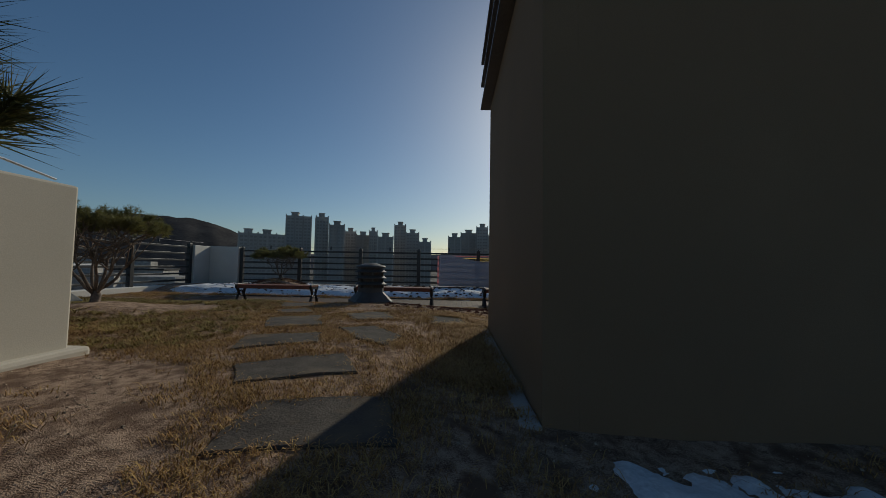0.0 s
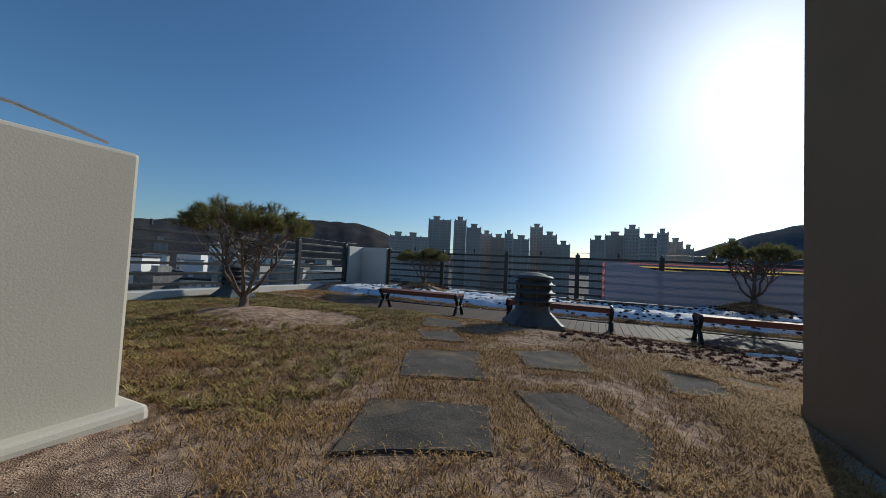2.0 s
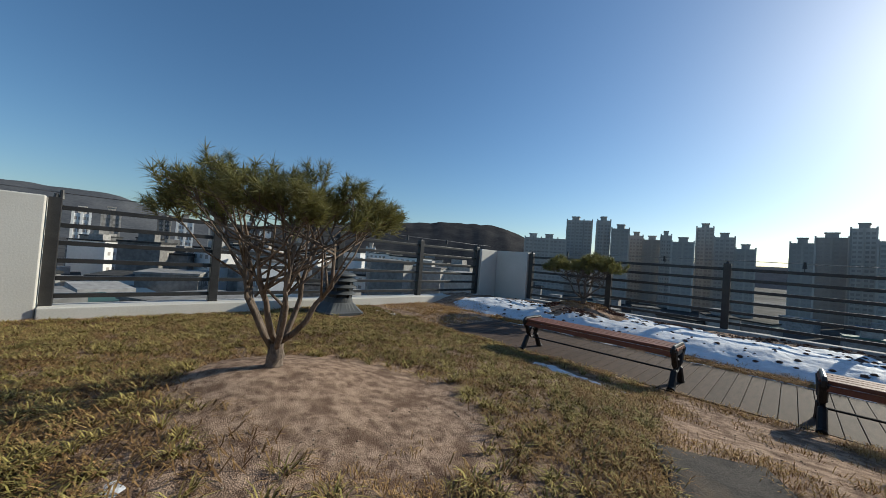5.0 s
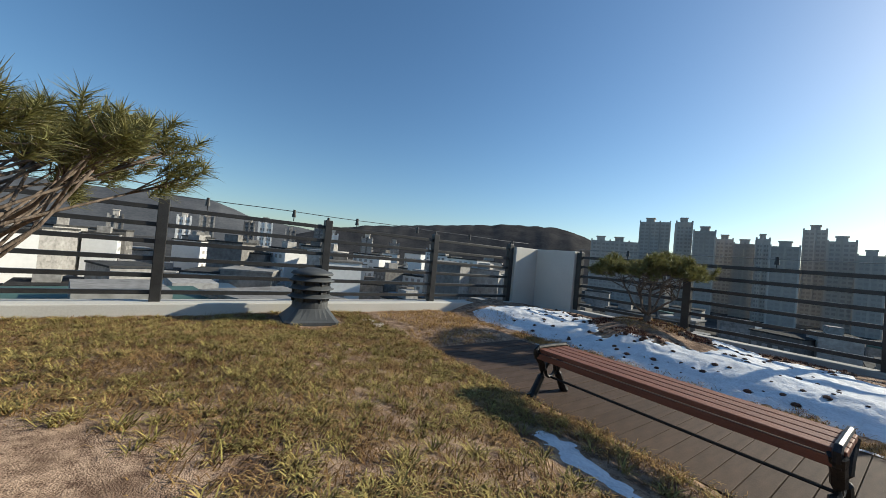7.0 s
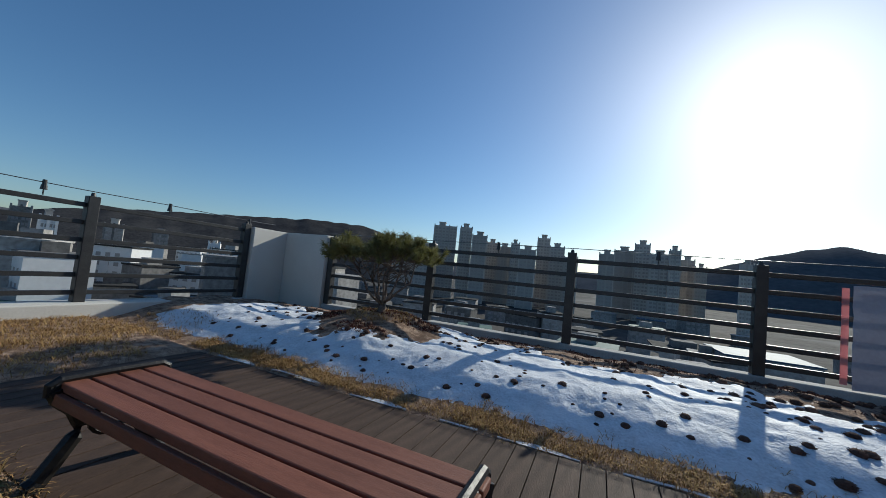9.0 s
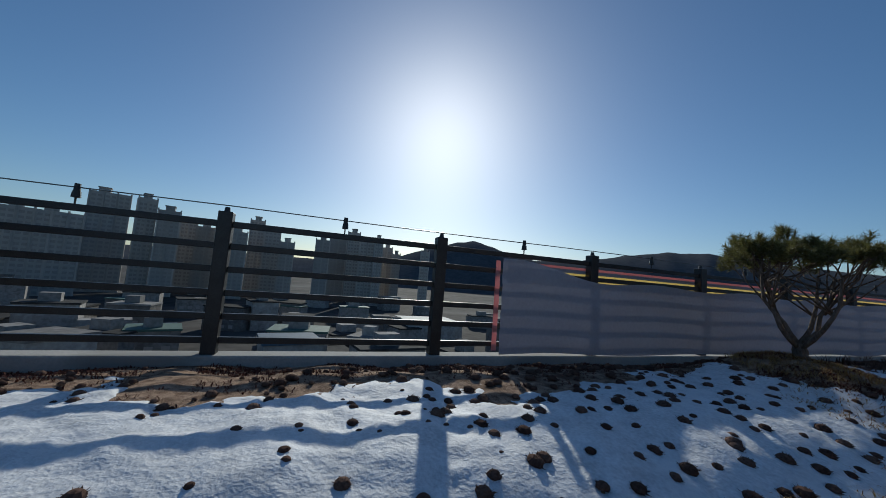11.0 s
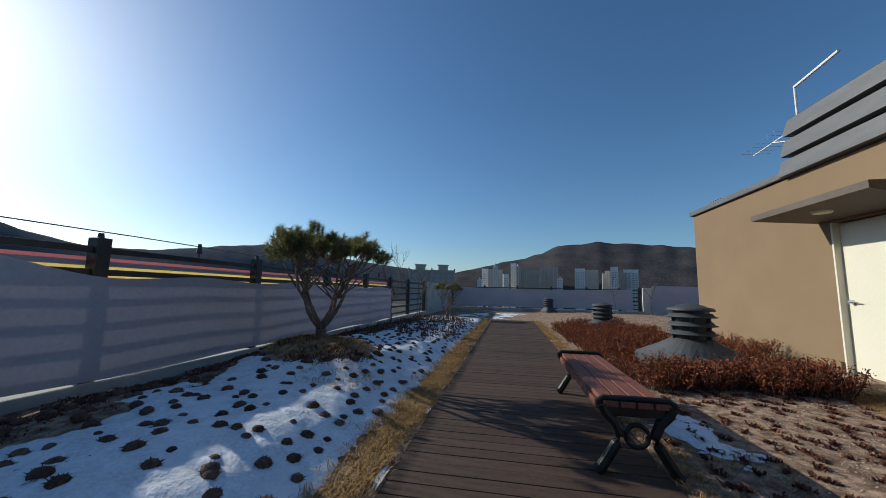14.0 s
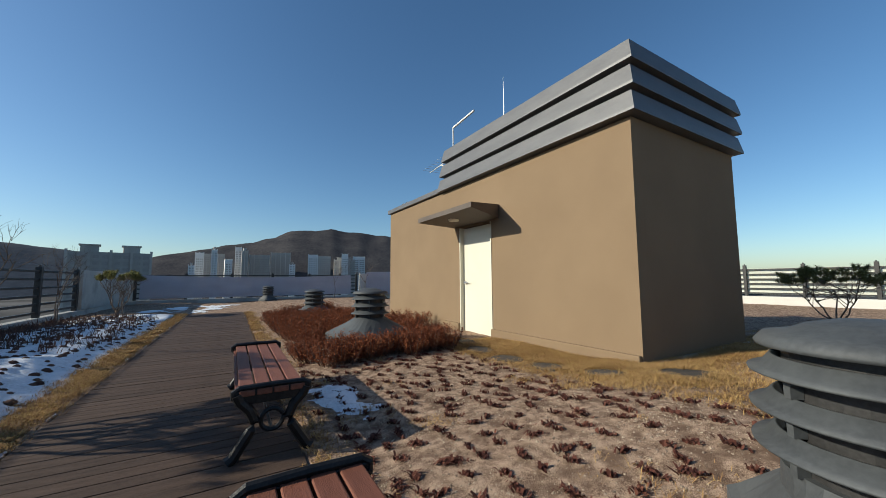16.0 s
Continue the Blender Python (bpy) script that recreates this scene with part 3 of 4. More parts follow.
for poly in SLABS:
    cx, cy = sum(p[0] for p in poly) / len(poly), sum(p[1] for p in poly) / len(poly)
    z = sum(land(*p) for p in poly) / len(poly) + 0.012
    bm = bmesh.new()
    pts = []
    for p, q in zip(poly, poly[1:] + poly[:1]):
        for s in (0.0, 0.33, 0.66):
            jx, jy = random.uniform(-0.012, 0.012), random.uniform(-0.012, 0.012)
            pts.append((p[0] + (q[0] - p[0]) * s + jx, p[1] + (q[1] - p[1]) * s + jy))
    lo = [bm.verts.new((x, y, land(x, y) - 0.1)) for x, y in pts]
    mid = [bm.verts.new((x, y, land(x, y) + 0.006)) for x, y in pts]
    hi = [bm.verts.new((cx + (x - cx) * 0.97, cy + (y - cy) * 0.97, land(x, y) + 0.016 + random.uniform(-0.003, 0.003))) for x, y in pts]
    for k in range(len(pts)):
        n = (k + 1) % len(pts)
        bm.faces.new((lo[k], lo[n], mid[n], mid[k])), bm.faces.new((mid[k], mid[n], hi[n], hi[k]))
    top = bm.verts.new((cx, cy, sum(q.co.z for q in hi) / len(hi) + 0.004))
    for k in range(len(pts)):
        bm.faces.new((hi[k], hi[(k + 1) % len(pts)], top))
    part("slab", bm, SLATE, paving)


# ---- roof vents ----
def make_vent(m, label, group="roof vents", a=0.39):
    v = thing("roof_vent", m, label, "vent", group)
    bm = bmesh.new()
    b, c = 0.32 + (a - 0.39) * 0.55, 0.25
    rings = []
    for r, z in ((a, -0.12), (a, 0.02), (a - 0.03, 0.045), (b - 0.06, 0.20), (c + 0.01, 0.29)):
        k = min(1.0, max(0.0, (z - 0.045) / 0.245))
        ring = []
        for i in range(32):
            t = 2 * math.pi * (i + 0.5) / 32
            sq = r / max(abs(math.cos(t)), abs(math.sin(t)))
            rr = sq * (1 - k) + r * k
            ring.append(bm.verts.new((rr * math.cos(t), rr * math.sin(t), z)))
        rings.append(ring)
    for lo, hi in zip(rings, rings[1:]):
        for i in range(32):
            bm.faces.new((lo[i], lo[(i + 1) % 32], hi[(i + 1) % 32], hi[i]))
    bm.faces.new(rings[-1]), bm.faces.new(list(reversed(rings[0])))
    part("base", bm, VENT, v, "flared grey vent base")
    bm = bmesh.new()
    lathe(bm, [(0.235, 0.27), (0.235, 0.70)], 28)
    part("drum", bm, FENCE, v, "dark inner vent drum")
    for i in range(3):
        z = 0.36 + 0.125 * i
        bm = bmesh.new()
        lathe(bm, [(0.245, z - 0.012), (0.332, z - 0.006), (0.335, z + 0.002), (0.297, z + 0.012), (0.268, z + 0.052), (0.26, z + 0.052), (0.245, z + 0.0)], 36)
        ring = part("louvre_ring", bm, VENT, v, "", True)
        for k in range(6):
            t = k * math.pi / 3 + 0.4
            bm = bmesh.new()
            box(bm, 0.236, -0.014, z - 0.074, 0.276, 0.014, z - 0.006)
            bmesh.ops.transform(bm, matrix=Matrix.Rotation(t, 4, "Z"), verts=bm.verts)
            part("rib", bm, VENT, ring)
    bm = bmesh.new()
    lathe(bm, [(0.24, 0.69), (0.305, 0.697), (0.31, 0.71), (0.285, 0.74), (0.215, 0.752), (0.17, 0.775), (0.09, 0.795), (0.005, 0.80)], 36)
    part("cap", bm, VENT, v, "domed vent cap", True)
    return v


vent = make_vent(pose(-1.9, 7.86, 0.25, 0, 0, 28), "grey plastic roof vent with louvre rings in dry grass")
for x, y, z, r in ((-9.06, 8.1, land(-9.06, 8.1) + 0.02, -4), (20.2, 7.9, 0.12, 30)):
    o = copy_thing(vent, pose(x, y, z, 0, 0, r))
    o["label"] = "grey plastic roof vent beside the parapet kerb"
for x, y, z, r in ((3.95, 7.55, 0.25, 12), (9.7, 7.4, 0.12, 12)):
    make_vent(pose(x, y, z, 0, 0, r), "grey plastic roof vent with a broad base among red-brown shrubs", a=0.6)


# ---- benches ----
def make_bench(m, label):
    L, Wd, H = 2.0, 0.45, 0.46
    b = thing("bench", m, label, "bench", "benches along the boardwalk")
    sw = (Wd - 0.03) / 4
    bm = bmesh.new()
    box(bm, 0.03, -sw / 2 + 0.006, H - 0.042, L - 0.03, sw / 2 - 0.006, H - 0.004, 0.006)
    slat = finish("slat", bm, BENCHW)
    for k in range(4):
        o = part("slat", slat, None, b)
        o.location = (0, 0.015 + (k + 0.5) * sw, 0)
    for k, y in enumerate((0.01, Wd - 0.01)):
        bm = bmesh.new()
        box(bm, 0.05, y - 0.012, H - 0.095, L - 0.05, y + 0.012, H - 0.043, 0.004)
        part("apron", bm, BENCHW, b)
    for x in (0.06, L - 0.06):
        bm = bmesh.new()
        tube(bm, [(x, -0.012, H - 0.06), (x, -0.012, H - 0.012), (x, 0.02, H + 0.008), (x, Wd / 2, H + 0.012), (x, Wd - 0.02, H + 0.008), (x, Wd + 0.012, H - 0.012), (x, Wd + 0.012, H - 0.06)], [0.018, 0.02, 0.02, 0.02, 0.02, 0.02, 0.018], 8)
        box(bm, x - 0.018, -0.005, H - 0.1, x + 0.018, Wd + 0.005, H - 0.006, 0.008)
        part("end_rail", bm, IRON, b, "black iron end rail")
        for s in (0, 1):
            f = (lambda y: y) if s == 0 else (lambda y: Wd - y)
            bm = bmesh.new()
            tube(bm, [(x, f(-0.03), 0.008), (x, f(0.0), 0.03), (x, f(0.05), 0.11), (x, f(0.10), 0.19), (x, f(0.115), 0.25), (x, f(0.085), 0.32), (x, f(0.03), 0.38), (x, f(0.01), H - 0.03)], [0.042, 0.038, 0.036, 0.034, 0.034, 0.034, 0.037, 0.04], 8)
            part("leg", bm, IRON, b, "curved cast iron leg")
        bm = bmesh.new()
        tube(bm, [(x, Wd / 2 + 0.07 * math.cos(a), 0.24 + 0.07 * math.sin(a)) for a in [k * math.pi / 8 for k in range(17)]], [0.016] * 17, 6)
        for s in (-1, 1):
            rod(bm, (x, Wd / 2 + s * 0.07, 0.24), (x, Wd / 2 + s * 0.13, 0.24), 0.013)
        part("ring", bm, IRON, b, "cast iron ring ornament")
    bm = bmesh.new()
    rod(bm, (0.06, Wd / 2, 0.17), (L - 0.06, Wd / 2, 0.17), 0.011)
    part("stretcher", bm, IRON, b)
    return b


bench = make_bench(pose(-5.67, 9.24, 0.002, 0, 0, 0), "brown slatted bench with black iron ends on the boardwalk")
copy_thing(bench, pose(-2.66, 9.19, 0.002, 0, 0, 0))
copy_thing(bench, pose(0.54, 9.19, 0.002, 0, 0, 0))


# ---- trees ----
def make_pine(base, height, spread, seed, label, tips=240, needles=80, length=0.085, width=0.0028, stems=6, low=0.45, lean=(0, 0), stout=1.0):
    """A small garden pine: stems that part near the ground, and a broad crown of needle tufts."""
    r = random.Random(seed)
    tree = thing("pine_tree", pose(*base), label, "pine tree", "garden pines")
    bm = bmesh.new()
    tube(bm, [(0, 0, -0.15), (0.01, 0, 0.0), (0.015, 0.01, height * 0.06), (0.0, 0.01, height * 0.12)], [0.09 * stout, 0.062 * stout, 0.05 * stout, 0.042 * stout], 9)
    ends = []
    per = max(1, tips // (stems * 9))
    for s in range(stems):
        a = 2 * math.pi * (s + r.uniform(-0.3, 0.3)) / stems
        reach = spread * r.uniform(0.3, 0.62)
        p0 = Vector((0, 0.01, height * r.uniform(0.06, 0.12)))
        p1 = Vector((math.cos(a) * reach * 0.5, math.sin(a) * reach * 0.5, height * r.uniform(0.2, 0.27)))
        p2 = Vector((math.cos(a) * reach * 0.85 + r.uniform(-.05, .05), math.sin(a) * reach * 0.85 + r.uniform(-.05, .05), height * r.uniform(0.40, 0.48)))
        p3 = Vector((math.cos(a) * reach + r.uniform(-.06, .06), math.sin(a) * reach + r.uniform(-.06, .06), height * r.uniform(0.58, 0.68)))
        k0 = 0.021 * stout * height / 1.75
        tube(bm, [p0, p1.lerp(p0, 0.4) + Vector((0, 0, -0.02)), p1, p1.lerp(p2, 0.5) + Vector((r.uniform(-.03, .03), r.uniform(-.03, .03), 0)), p2, p3], [k0 * 1.1, k0, k0 * 0.9, k0 * 0.8, k0 * 0.7, k0 * 0.45], 7)
        for q in range(9):
            src = (p1.lerp(p2, r.uniform(0.5, 1)) if q < 4 else p2.lerp(p3, r.uniform(0, 1)))
            b = a + r.uniform(-1.9, 1.9) if q < 7 else r.uniform(0, 6.28)
            far = spread * (r.uniform(0.25, 1.0) ** 0.7)
            tx, ty = math.cos(b) * far + lean[0], math.sin(b) * far + lean[1]
            dome = math.sqrt(max(0.0, 1 - (far / (spread * 1.08)) ** 2))
            tz = height * (low + 0.17 + (1 - low - 0.2) * dome * r.uniform(0.55, 1.0))
            tip = Vector((tx, ty, tz))
            mid = src.lerp(tip, 0.5) + Vector((r.uniform(-.06, .06), r.uniform(-.06, .06), -0.03 * height))
            tube(bm, [src, mid, tip], [k0 * 0.45, k0 * 0.3, k0 * 0.16], 5)
            for w in range(per):
                e = tip + Vector((r.gauss(0, 0.075), r.gauss(0, 0.075), r.uniform(-0.05, 0.09))) * (spread / 0.95)
                tube(bm, [mid.lerp(tip, r.uniform(0.5, 1)), e], [k0 * 0.16, k0 * 0.1], 4)
                ends.append((e, (e - mid).normalized() + Vector((0, 0, 0.7))))
    trunk = part("trunk", bm, BARK, tree, "", True)
    verts, faces = [], []
    for e, d in ends:
        d = d.normalized()
        q = d.to_track_quat("Z", "Y")
        for k in range(needles):
            t = r.uniform(0, 6.283)
            open_ = r.uniform(0.25, 1.25)
            way = q @ Vector((math.cos(t) * math.sin(open_), math.sin(t) * math.sin(open_), math.cos(open_)))
            way = (way + Vector((0, 0, -0.12))).normalized()
            at = e + d * r.uniform(-0.07, 0.03)
            side = way.cross(Vector((r.uniform(-1, 1), r.uniform(-1, 1), r.uniform(-1, 1)))).normalized() * width
            n = len(verts)
            ln = length * r.uniform(0.7, 1.15)
            verts += [at - side, at + side, at + way * ln + Vector((0, 0, -0.1 * ln))]
            faces.append((n, n + 1, n + 2))
    part("crown", raw("crown", verts, faces, NEEDLE), None, tree, "olive-green needle tufts")
    return tree


make_pine((*T1, land(*T1) - 0.02), 1.5, 0.82, 3, "shaped garden pine with many bare stems on a soil mound", 520, 80, 0.09, 0.0023, 7, lean=(0.0, 0.05), stout=1.25)
make_pine((*T2, land(*T2) - 0.02), 1.2, 0.84, 5, "low spreading garden pine on a mound beside the railing", 480, 80, 0.10, 0.0034, 7, 0.3, stout=1.3)
make_pine((*T3, land(*T3) - 0.02), 1.5, 0.82, 11, "umbrella-shaped garden pine on a bare mound in snow", 440, 85, 0.09, 0.003, 6, 0.44, stout=1.5)
make_pine((0.3, -2.6, land(0.3, -2.6)), 1.5, 0.95, 17, "garden pine on the soil behind the stair house", 260, 60, 0.1, 0.005, 5)
make_pine((-1.84, 0.8, land(-1.84, 0.8)), 1.62, 0.78, 23, "young garden pine beside the pale block", 300, 110, 0.14, 0.0026, 6, 0.5)
make_pine((13.4, 12.9, land(13.4, 12.9)), 1.5, 0.6, 29, "small garden pine at the end of the snowy bed", 200, 60, 0.1, 0.006, 5, 0.55)


def make_sapling(base, height, seed, label):
    r = random.Random(seed)
    tree = thing("bare_sapling", pose(*base), label, "tree", "bare saplings")
    bm = bmesh.new()

    def grow(p, d, ln, rad, depth):
        q = p + d * ln
        m = p.lerp(q, 0.5) + Vector((r.uniform(-1, 1), r.uniform(-1, 1), 0)) * ln * 0.06
        tube(bm, [p, m, q], [rad, rad * 0.85, rad * 0.65], 5)
        if depth:
            for _ in range(3 if depth > 1 else 4):
                nd = (d + Vector((r.uniform(-1, 1), r.uniform(-1, 1), r.uniform(-0.2, 0.6))) * 0.75).normalized()
                grow(p.lerp(q, r.uniform(0.55, 1.0)), nd, ln * r.uniform(0.5, 0.75), rad * 0.55, depth - 1)

    grow(Vector((0, 0, -0.1)), Vector((0.05, 0.02, 1)).normalized(), height * 0.5, 0.018, 4)
    part("trunk", bm, BARK, tree)
    return tree


for x, y, h, s in ((6.3, 13.0, 2.1, 1), (9.8, 13.2, 1.8, 2), (12.6, 12.6, 1.4, 3), (20.2, 4.2, 2.6, 4), (19.6, 2.4, 2.2, 5), (11.0, 13.6, 2.0, 6)):
    make_sapling((x, y, land(x, y)), h, s, "thin leafless sapling in the planted bed")


# ---- planting ----
def blades(verts, faces, x, y, z, n, length, width, lie, r, lean=0.0, turn=0.0, segs=2, spread=0.03):
    """A tuft of bent blades at a point. lie: how far they bend over (0 upright, 1 flat)."""
    for _ in range(n):
        a = turn + r.gauss(0, 0.9) if lean else r.uniform(0, 6.283)
        ln = length * r.uniform(0.5, 1.15)
        dx, dy = math.cos(a), math.sin(a)
        up = max(0.05, 1 - lie * r.uniform(0.75, 1.15))
        px, py = x + r.gauss(0, spread), y + r.gauss(0, spread)
        sx, sy = -dy * width, dx * width
        b = len(verts)
        out = math.sqrt(max(0.0, 1 - up * up))
        verts += [(px - sx, py - sy, z - 0.01), (px + sx, py + sy, z - 0.01)]
        mx, my, mz = px + dx * ln * 0.5 * out, py + dy * ln * 0.5 * out, z + ln * 0.55 * up + 0.012
        verts += [(mx - sx * 0.9, my - sy * 0.9, mz), (mx + sx * 0.9, my + sy * 0.9, mz)]
        verts.append((px + dx * ln * out, py + dy * ln * out, z + ln * up * (0.75 if lie > 0.5 else 1.0) * (0.5 if lie > 0.7 else 1) + 0.006))
        faces += [(b, b + 1, b + 3, b + 2), (b + 2, b + 3, b + 4)]


def stuff(name, verts, faces, material, label, category):
    return tagged(new(name, raw(name, verts, faces, material)), label, category, kind="stuff")


SLAB_BOX = [(min(p[0] for p in q), max(p[0] for p in q), min(p[1] for p in q), max(p[1] for p in q)) for q in SLABS]


def on_slab(x, y, grow=0.0):
    for poly, (bx0, bx1, by0, by1) in zip(SLABS, SLAB_BOX):
        if not (bx0 < x < bx1 and by0 < y < by1):
            continue
        cx, cy = sum(p[0] for p in poly) / len(poly), sum(p[1] for p in poly) / len(poly)
        inside = False
        for (x0, y0), (x1, y1) in zip(poly, poly[1:] + poly[:1]):
            x0, y0, x1, y1 = [c + (v - c) * (1 - grow) for v, c in ((x0, cx), (y0, cy), (x1, cx), (y1, cy))]
            if (y0 > y) != (y1 > y) and x < (x1 - x0) * (y - y0) / (y1 - y0) + x0:
                inside = not inside
        if inside:
            return True
    return False


def in_house(x, y):
    return (BX0 - 0.05 < x < BX1 + 0.05 and BY0 - 0.05 < y < BY1 + 0.06) or (-5.3 < x < -3.03 and -2.7 < y < 3.31)


R = random.Random(8)
# green and yellow lilyturf in rosettes, over a thatch of dead blades
v, f, v2, f2 = [], [], [], []
for _ in range(15000):
    x, y = R.uniform(-9.6, -2.4), R.uniform(3.4, 9.15)
    d1 = math.hypot(x - T1[0], y - T1[1])
    edge = -2.75 - 0.28 * (y - 5.0) + 0.25 * noise.noise((y * 1.3, 0, 0))
    if x > edge or d1 < 0.55 or in_house(x, y) or math.hypot(x + 9.06, y - 8.1) < 0.55 or math.hypot((x + 4.6) * 0.3, y - 8.62 + 0.1 * (x + 4.6)) < 0.2:
        continue
    thick = 0.4 - (0.04 * smooth01((x + 4.6) / 1.2) if y > 5.0 else -0.1) + 0.55 * noise.noise((x * 0.8, y * 0.8, 5)) + 0.3 * smooth01((-5.0 - x) / 2.5) + 0.2 * smooth01((y - 5.5) / 2) - 0.8 * bell(x, y, -5.1, 6.1, 0.75)
    if R.random() > thick:
        continue
    if R.random() < 0.3:
        blades(v, f, x, y, land(x, y), R.randint(16, 30), R.uniform(0.08, 0.15), 0.0034, R.uniform(0.55, 0.8), R, spread=0.016)
    else:
        blades(v2, f2, x, y, land(x, y), R.randint(9, 17), R.uniform(0.09, 0.16), 0.0032, R.uniform(0.78, 0.96), R, 1.0, R.gauss(2.6, 1.6), spread=0.045)
stuff("lilyturf", v, f, GRASSG, "yellow-green lilyturf rosettes on sandy soil", "grass")
stuff("grass_thatch", v2, f2, THATCH, "flattened dead brown grass between the lilyturf", "grass")

# dry straw grass round the slabs, by the house corner and along the lawn's edge
v, f = [], []
for _ in range(60000):
    x, y = R.uniform(-4.2, 4.3), R.uniform(-1.5, 9.1)
    if in_house(x, y) or on_slab(x, y, 0.05) or math.hypot(x + 1.9, y - 7.8) < 0.45:
        continue
    if x > 3.05 and y > 5.2 and y < 6.0:
        continue
    near = 0.0
    for k in range(8):
        a = k * math.pi / 4
        if on_slab(x + 0.24 * math.cos(a), y + 0.24 * math.sin(a)):
            near = 0.85
            break
    house_side = bell(x, y, 0.3, 6.1, 1.0) * 0.9 + (0.75 if 0.4 < x < 3.0 and 5.5 < y < 6.5 else 0)
    strip = 0.5 * math.exp(-((x + 0.05) / 0.35) ** 2) if 2 < y < 6 else 0
    lawn = 0.5 * math.exp(-((x - (-2.75 - 0.28 * (y - 5.0))) / 0.4) ** 2) if y > 3 else 0
    thick = max(near, house_side, strip, lawn, 0.1) - 0.1 + 0.85 * noise.noise((x * 1.6, y * 1.6, 9)) + 0.4 * noise.noise((x * 5, y * 5, 2)) - (0.35 if y > 6.7 and x > -1.2 else 0)
    if R.random() > thick:
        continue
    blades(v, f, x, y, land(x, y), R.randint(6, 13), R.uniform(0.045, 0.1), 0.002, 0.68, R, spread=0.035)
for _ in range(9000):
    if R.random() < 0.75:
        x, y = R.uniform(BX0 - 0.9, 3.0), BY1 + 0.06 + abs(R.gauss(0, 0.42))
    else:
        x, y = BX0 - 0.05 - abs(R.gauss(0, 0.35)), R.uniform(BY1 - 2.5, BY1 + 0.4)
    if on_slab(x, y, 0.15) or in_house(x, y) or y > 6.75 or R.random() > 0.75 + 0.8 * noise.noise((x * 1.7, y * 1.7, 21)):
        continue
    blades(v, f, x, y, land(x, y), R.randint(6, 11), R.uniform(0.07, 0.15), 0.0021, 0.62, R, spread=0.035)
stuff("dry_grass", v, f, GRASSD, "short straw-yellow dry grass between the slabs", "grass")

# loose grit on the bare soil beside the path
v, f = [], []
for k_ in range(46000):
    x, y = (R.uniform(-4.6, 3.2), R.uniform(-0.6, 9.1)) if k_ % 2 else (R.uniform(-1.9, 3.0), R.uniform(6.2, 9.1))
    if in_house(x, y) or on_slab(x, y) or R.random() > 0.5 + noise.noise((x * 1.9, y * 1.9, 12)):
        continue
    q, z, b, a = 0.003 + 0.007 * R.random() ** 3, land(x, y), len(v), R.uniform(0, 6.283)
    for k in range(5):
        w = q * R.uniform(0.7, 1.2)
        v.append((x + w * math.cos(a + k * 1.257), y + w * math.sin(a + k * 1.257), z - 0.001))
    for k in range(5):
        w = q * R.uniform(0.35, 0.75)
        v.append((x + w * math.cos(a + k * 1.257), y + w * math.sin(a + k * 1.257), z + q * R.uniform(0.5, 0.9)))
    f += [(b + k, b + (k + 1) % 5, b + 5 + (k + 1) % 5, b + 5 + k) for k in range(5)] + [tuple(range(b + 5, b + 10))]
stuff("gravel", v, f, GRIT, "loose granite grit and small stones on soil", "gravel")

# straw edging along both sides of the boardwalk
v, f = [], []
for _ in range(13000):
    x = R.uniform(-7.6, 13.6)
    north = R.random() < 0.72
    y = DECK_Y1 + 0.06 + abs(R.gauss(0.12, 0.1)) if north else DECK_Y0 - 0.02 - abs(R.gauss(0, 0.13))
    if not north and -0.9 < x < 3.0 and R.random() < 0.6:
        continue
    if R.random() > (0.5 if x < -1 else 0.66) + 1.0 * noise.noise((x * 1.7, y * 2, 3)):
        continue
    blades(v, f, x, y, land(x, y), R.randint(7, 12), R.uniform(0.05, 0.11), 0.0022, 0.66, R, spread=0.035)
for cx, cy, rad, n in ((*T3, 0.62, 420), (*T2, 0.5, 160), (-7.7, 9.9, 0.7, 300), (-8.9, 10.2, 0.9, 600), (-8.6, 11.2, 0.7, 200), (1.5, 12.0, 0.4, 90)):
    for _ in range(n):
        a, q = R.uniform(0, 6.283), rad * math.sqrt(R.random())
        x, y = cx + q * math.cos(a), cy + q * math.sin(a)
        if FENCE_W + 0.3 < x and y < FENCE_N - 0.2 and not (DECK_X0 - 0.05 < x and DECK_Y0 - 0.05 < y < DECK_Y1 + 0.05):
            blades(v, f, x, y, land(x, y), 7, 0.09, 0.0026, 0.6, R, spread=0.04)
stuff("straw_edging", v, f, GRASSD, "straw-coloured dry grass strip beside the boardwalk", "grass")


# ---- snow ----
# places of the withered hummocks, round which the snow has melted
STUBS = []
for row in range(12):
    for col in range(62):
        x = -2.2 + col * 0.205 + (row % 2) * 0.11 + R.gauss(0, 0.06)
        y = 11.45 + row * 0.2 + R.gauss(0, 0.05)
        if math.hypot(x - T3[0], y - T3[1]) > 0.7 and R.random() > 0.1:
            STUBS.append((x, y, 0.036 + 0.034 * R.random()))
for _ in range(300):
    x, y = R.uniform(-8.5, -1.9), R.uniform(11.4, 13.8)
    if math.hypot(x - T2[0], y - T2[1]) > 0.5:
        STUBS.append((x, y, 0.02 + 0.035 * R.random() ** 1.5))
for _ in range(150):
    x, y = R.uniform(-2.0, 9), R.uniform(13.4, 14.05)
    STUBS.append((x, y, R.uniform(0.03, 0.065)))
NEAR = {}
for x, y, size in STUBS:
    for i in (-1, 0, 1):
        for j in (-1, 0, 1):
            NEAR.setdefault((int(x * 5) + i, int(y * 5) + j), []).append((x, y, size))


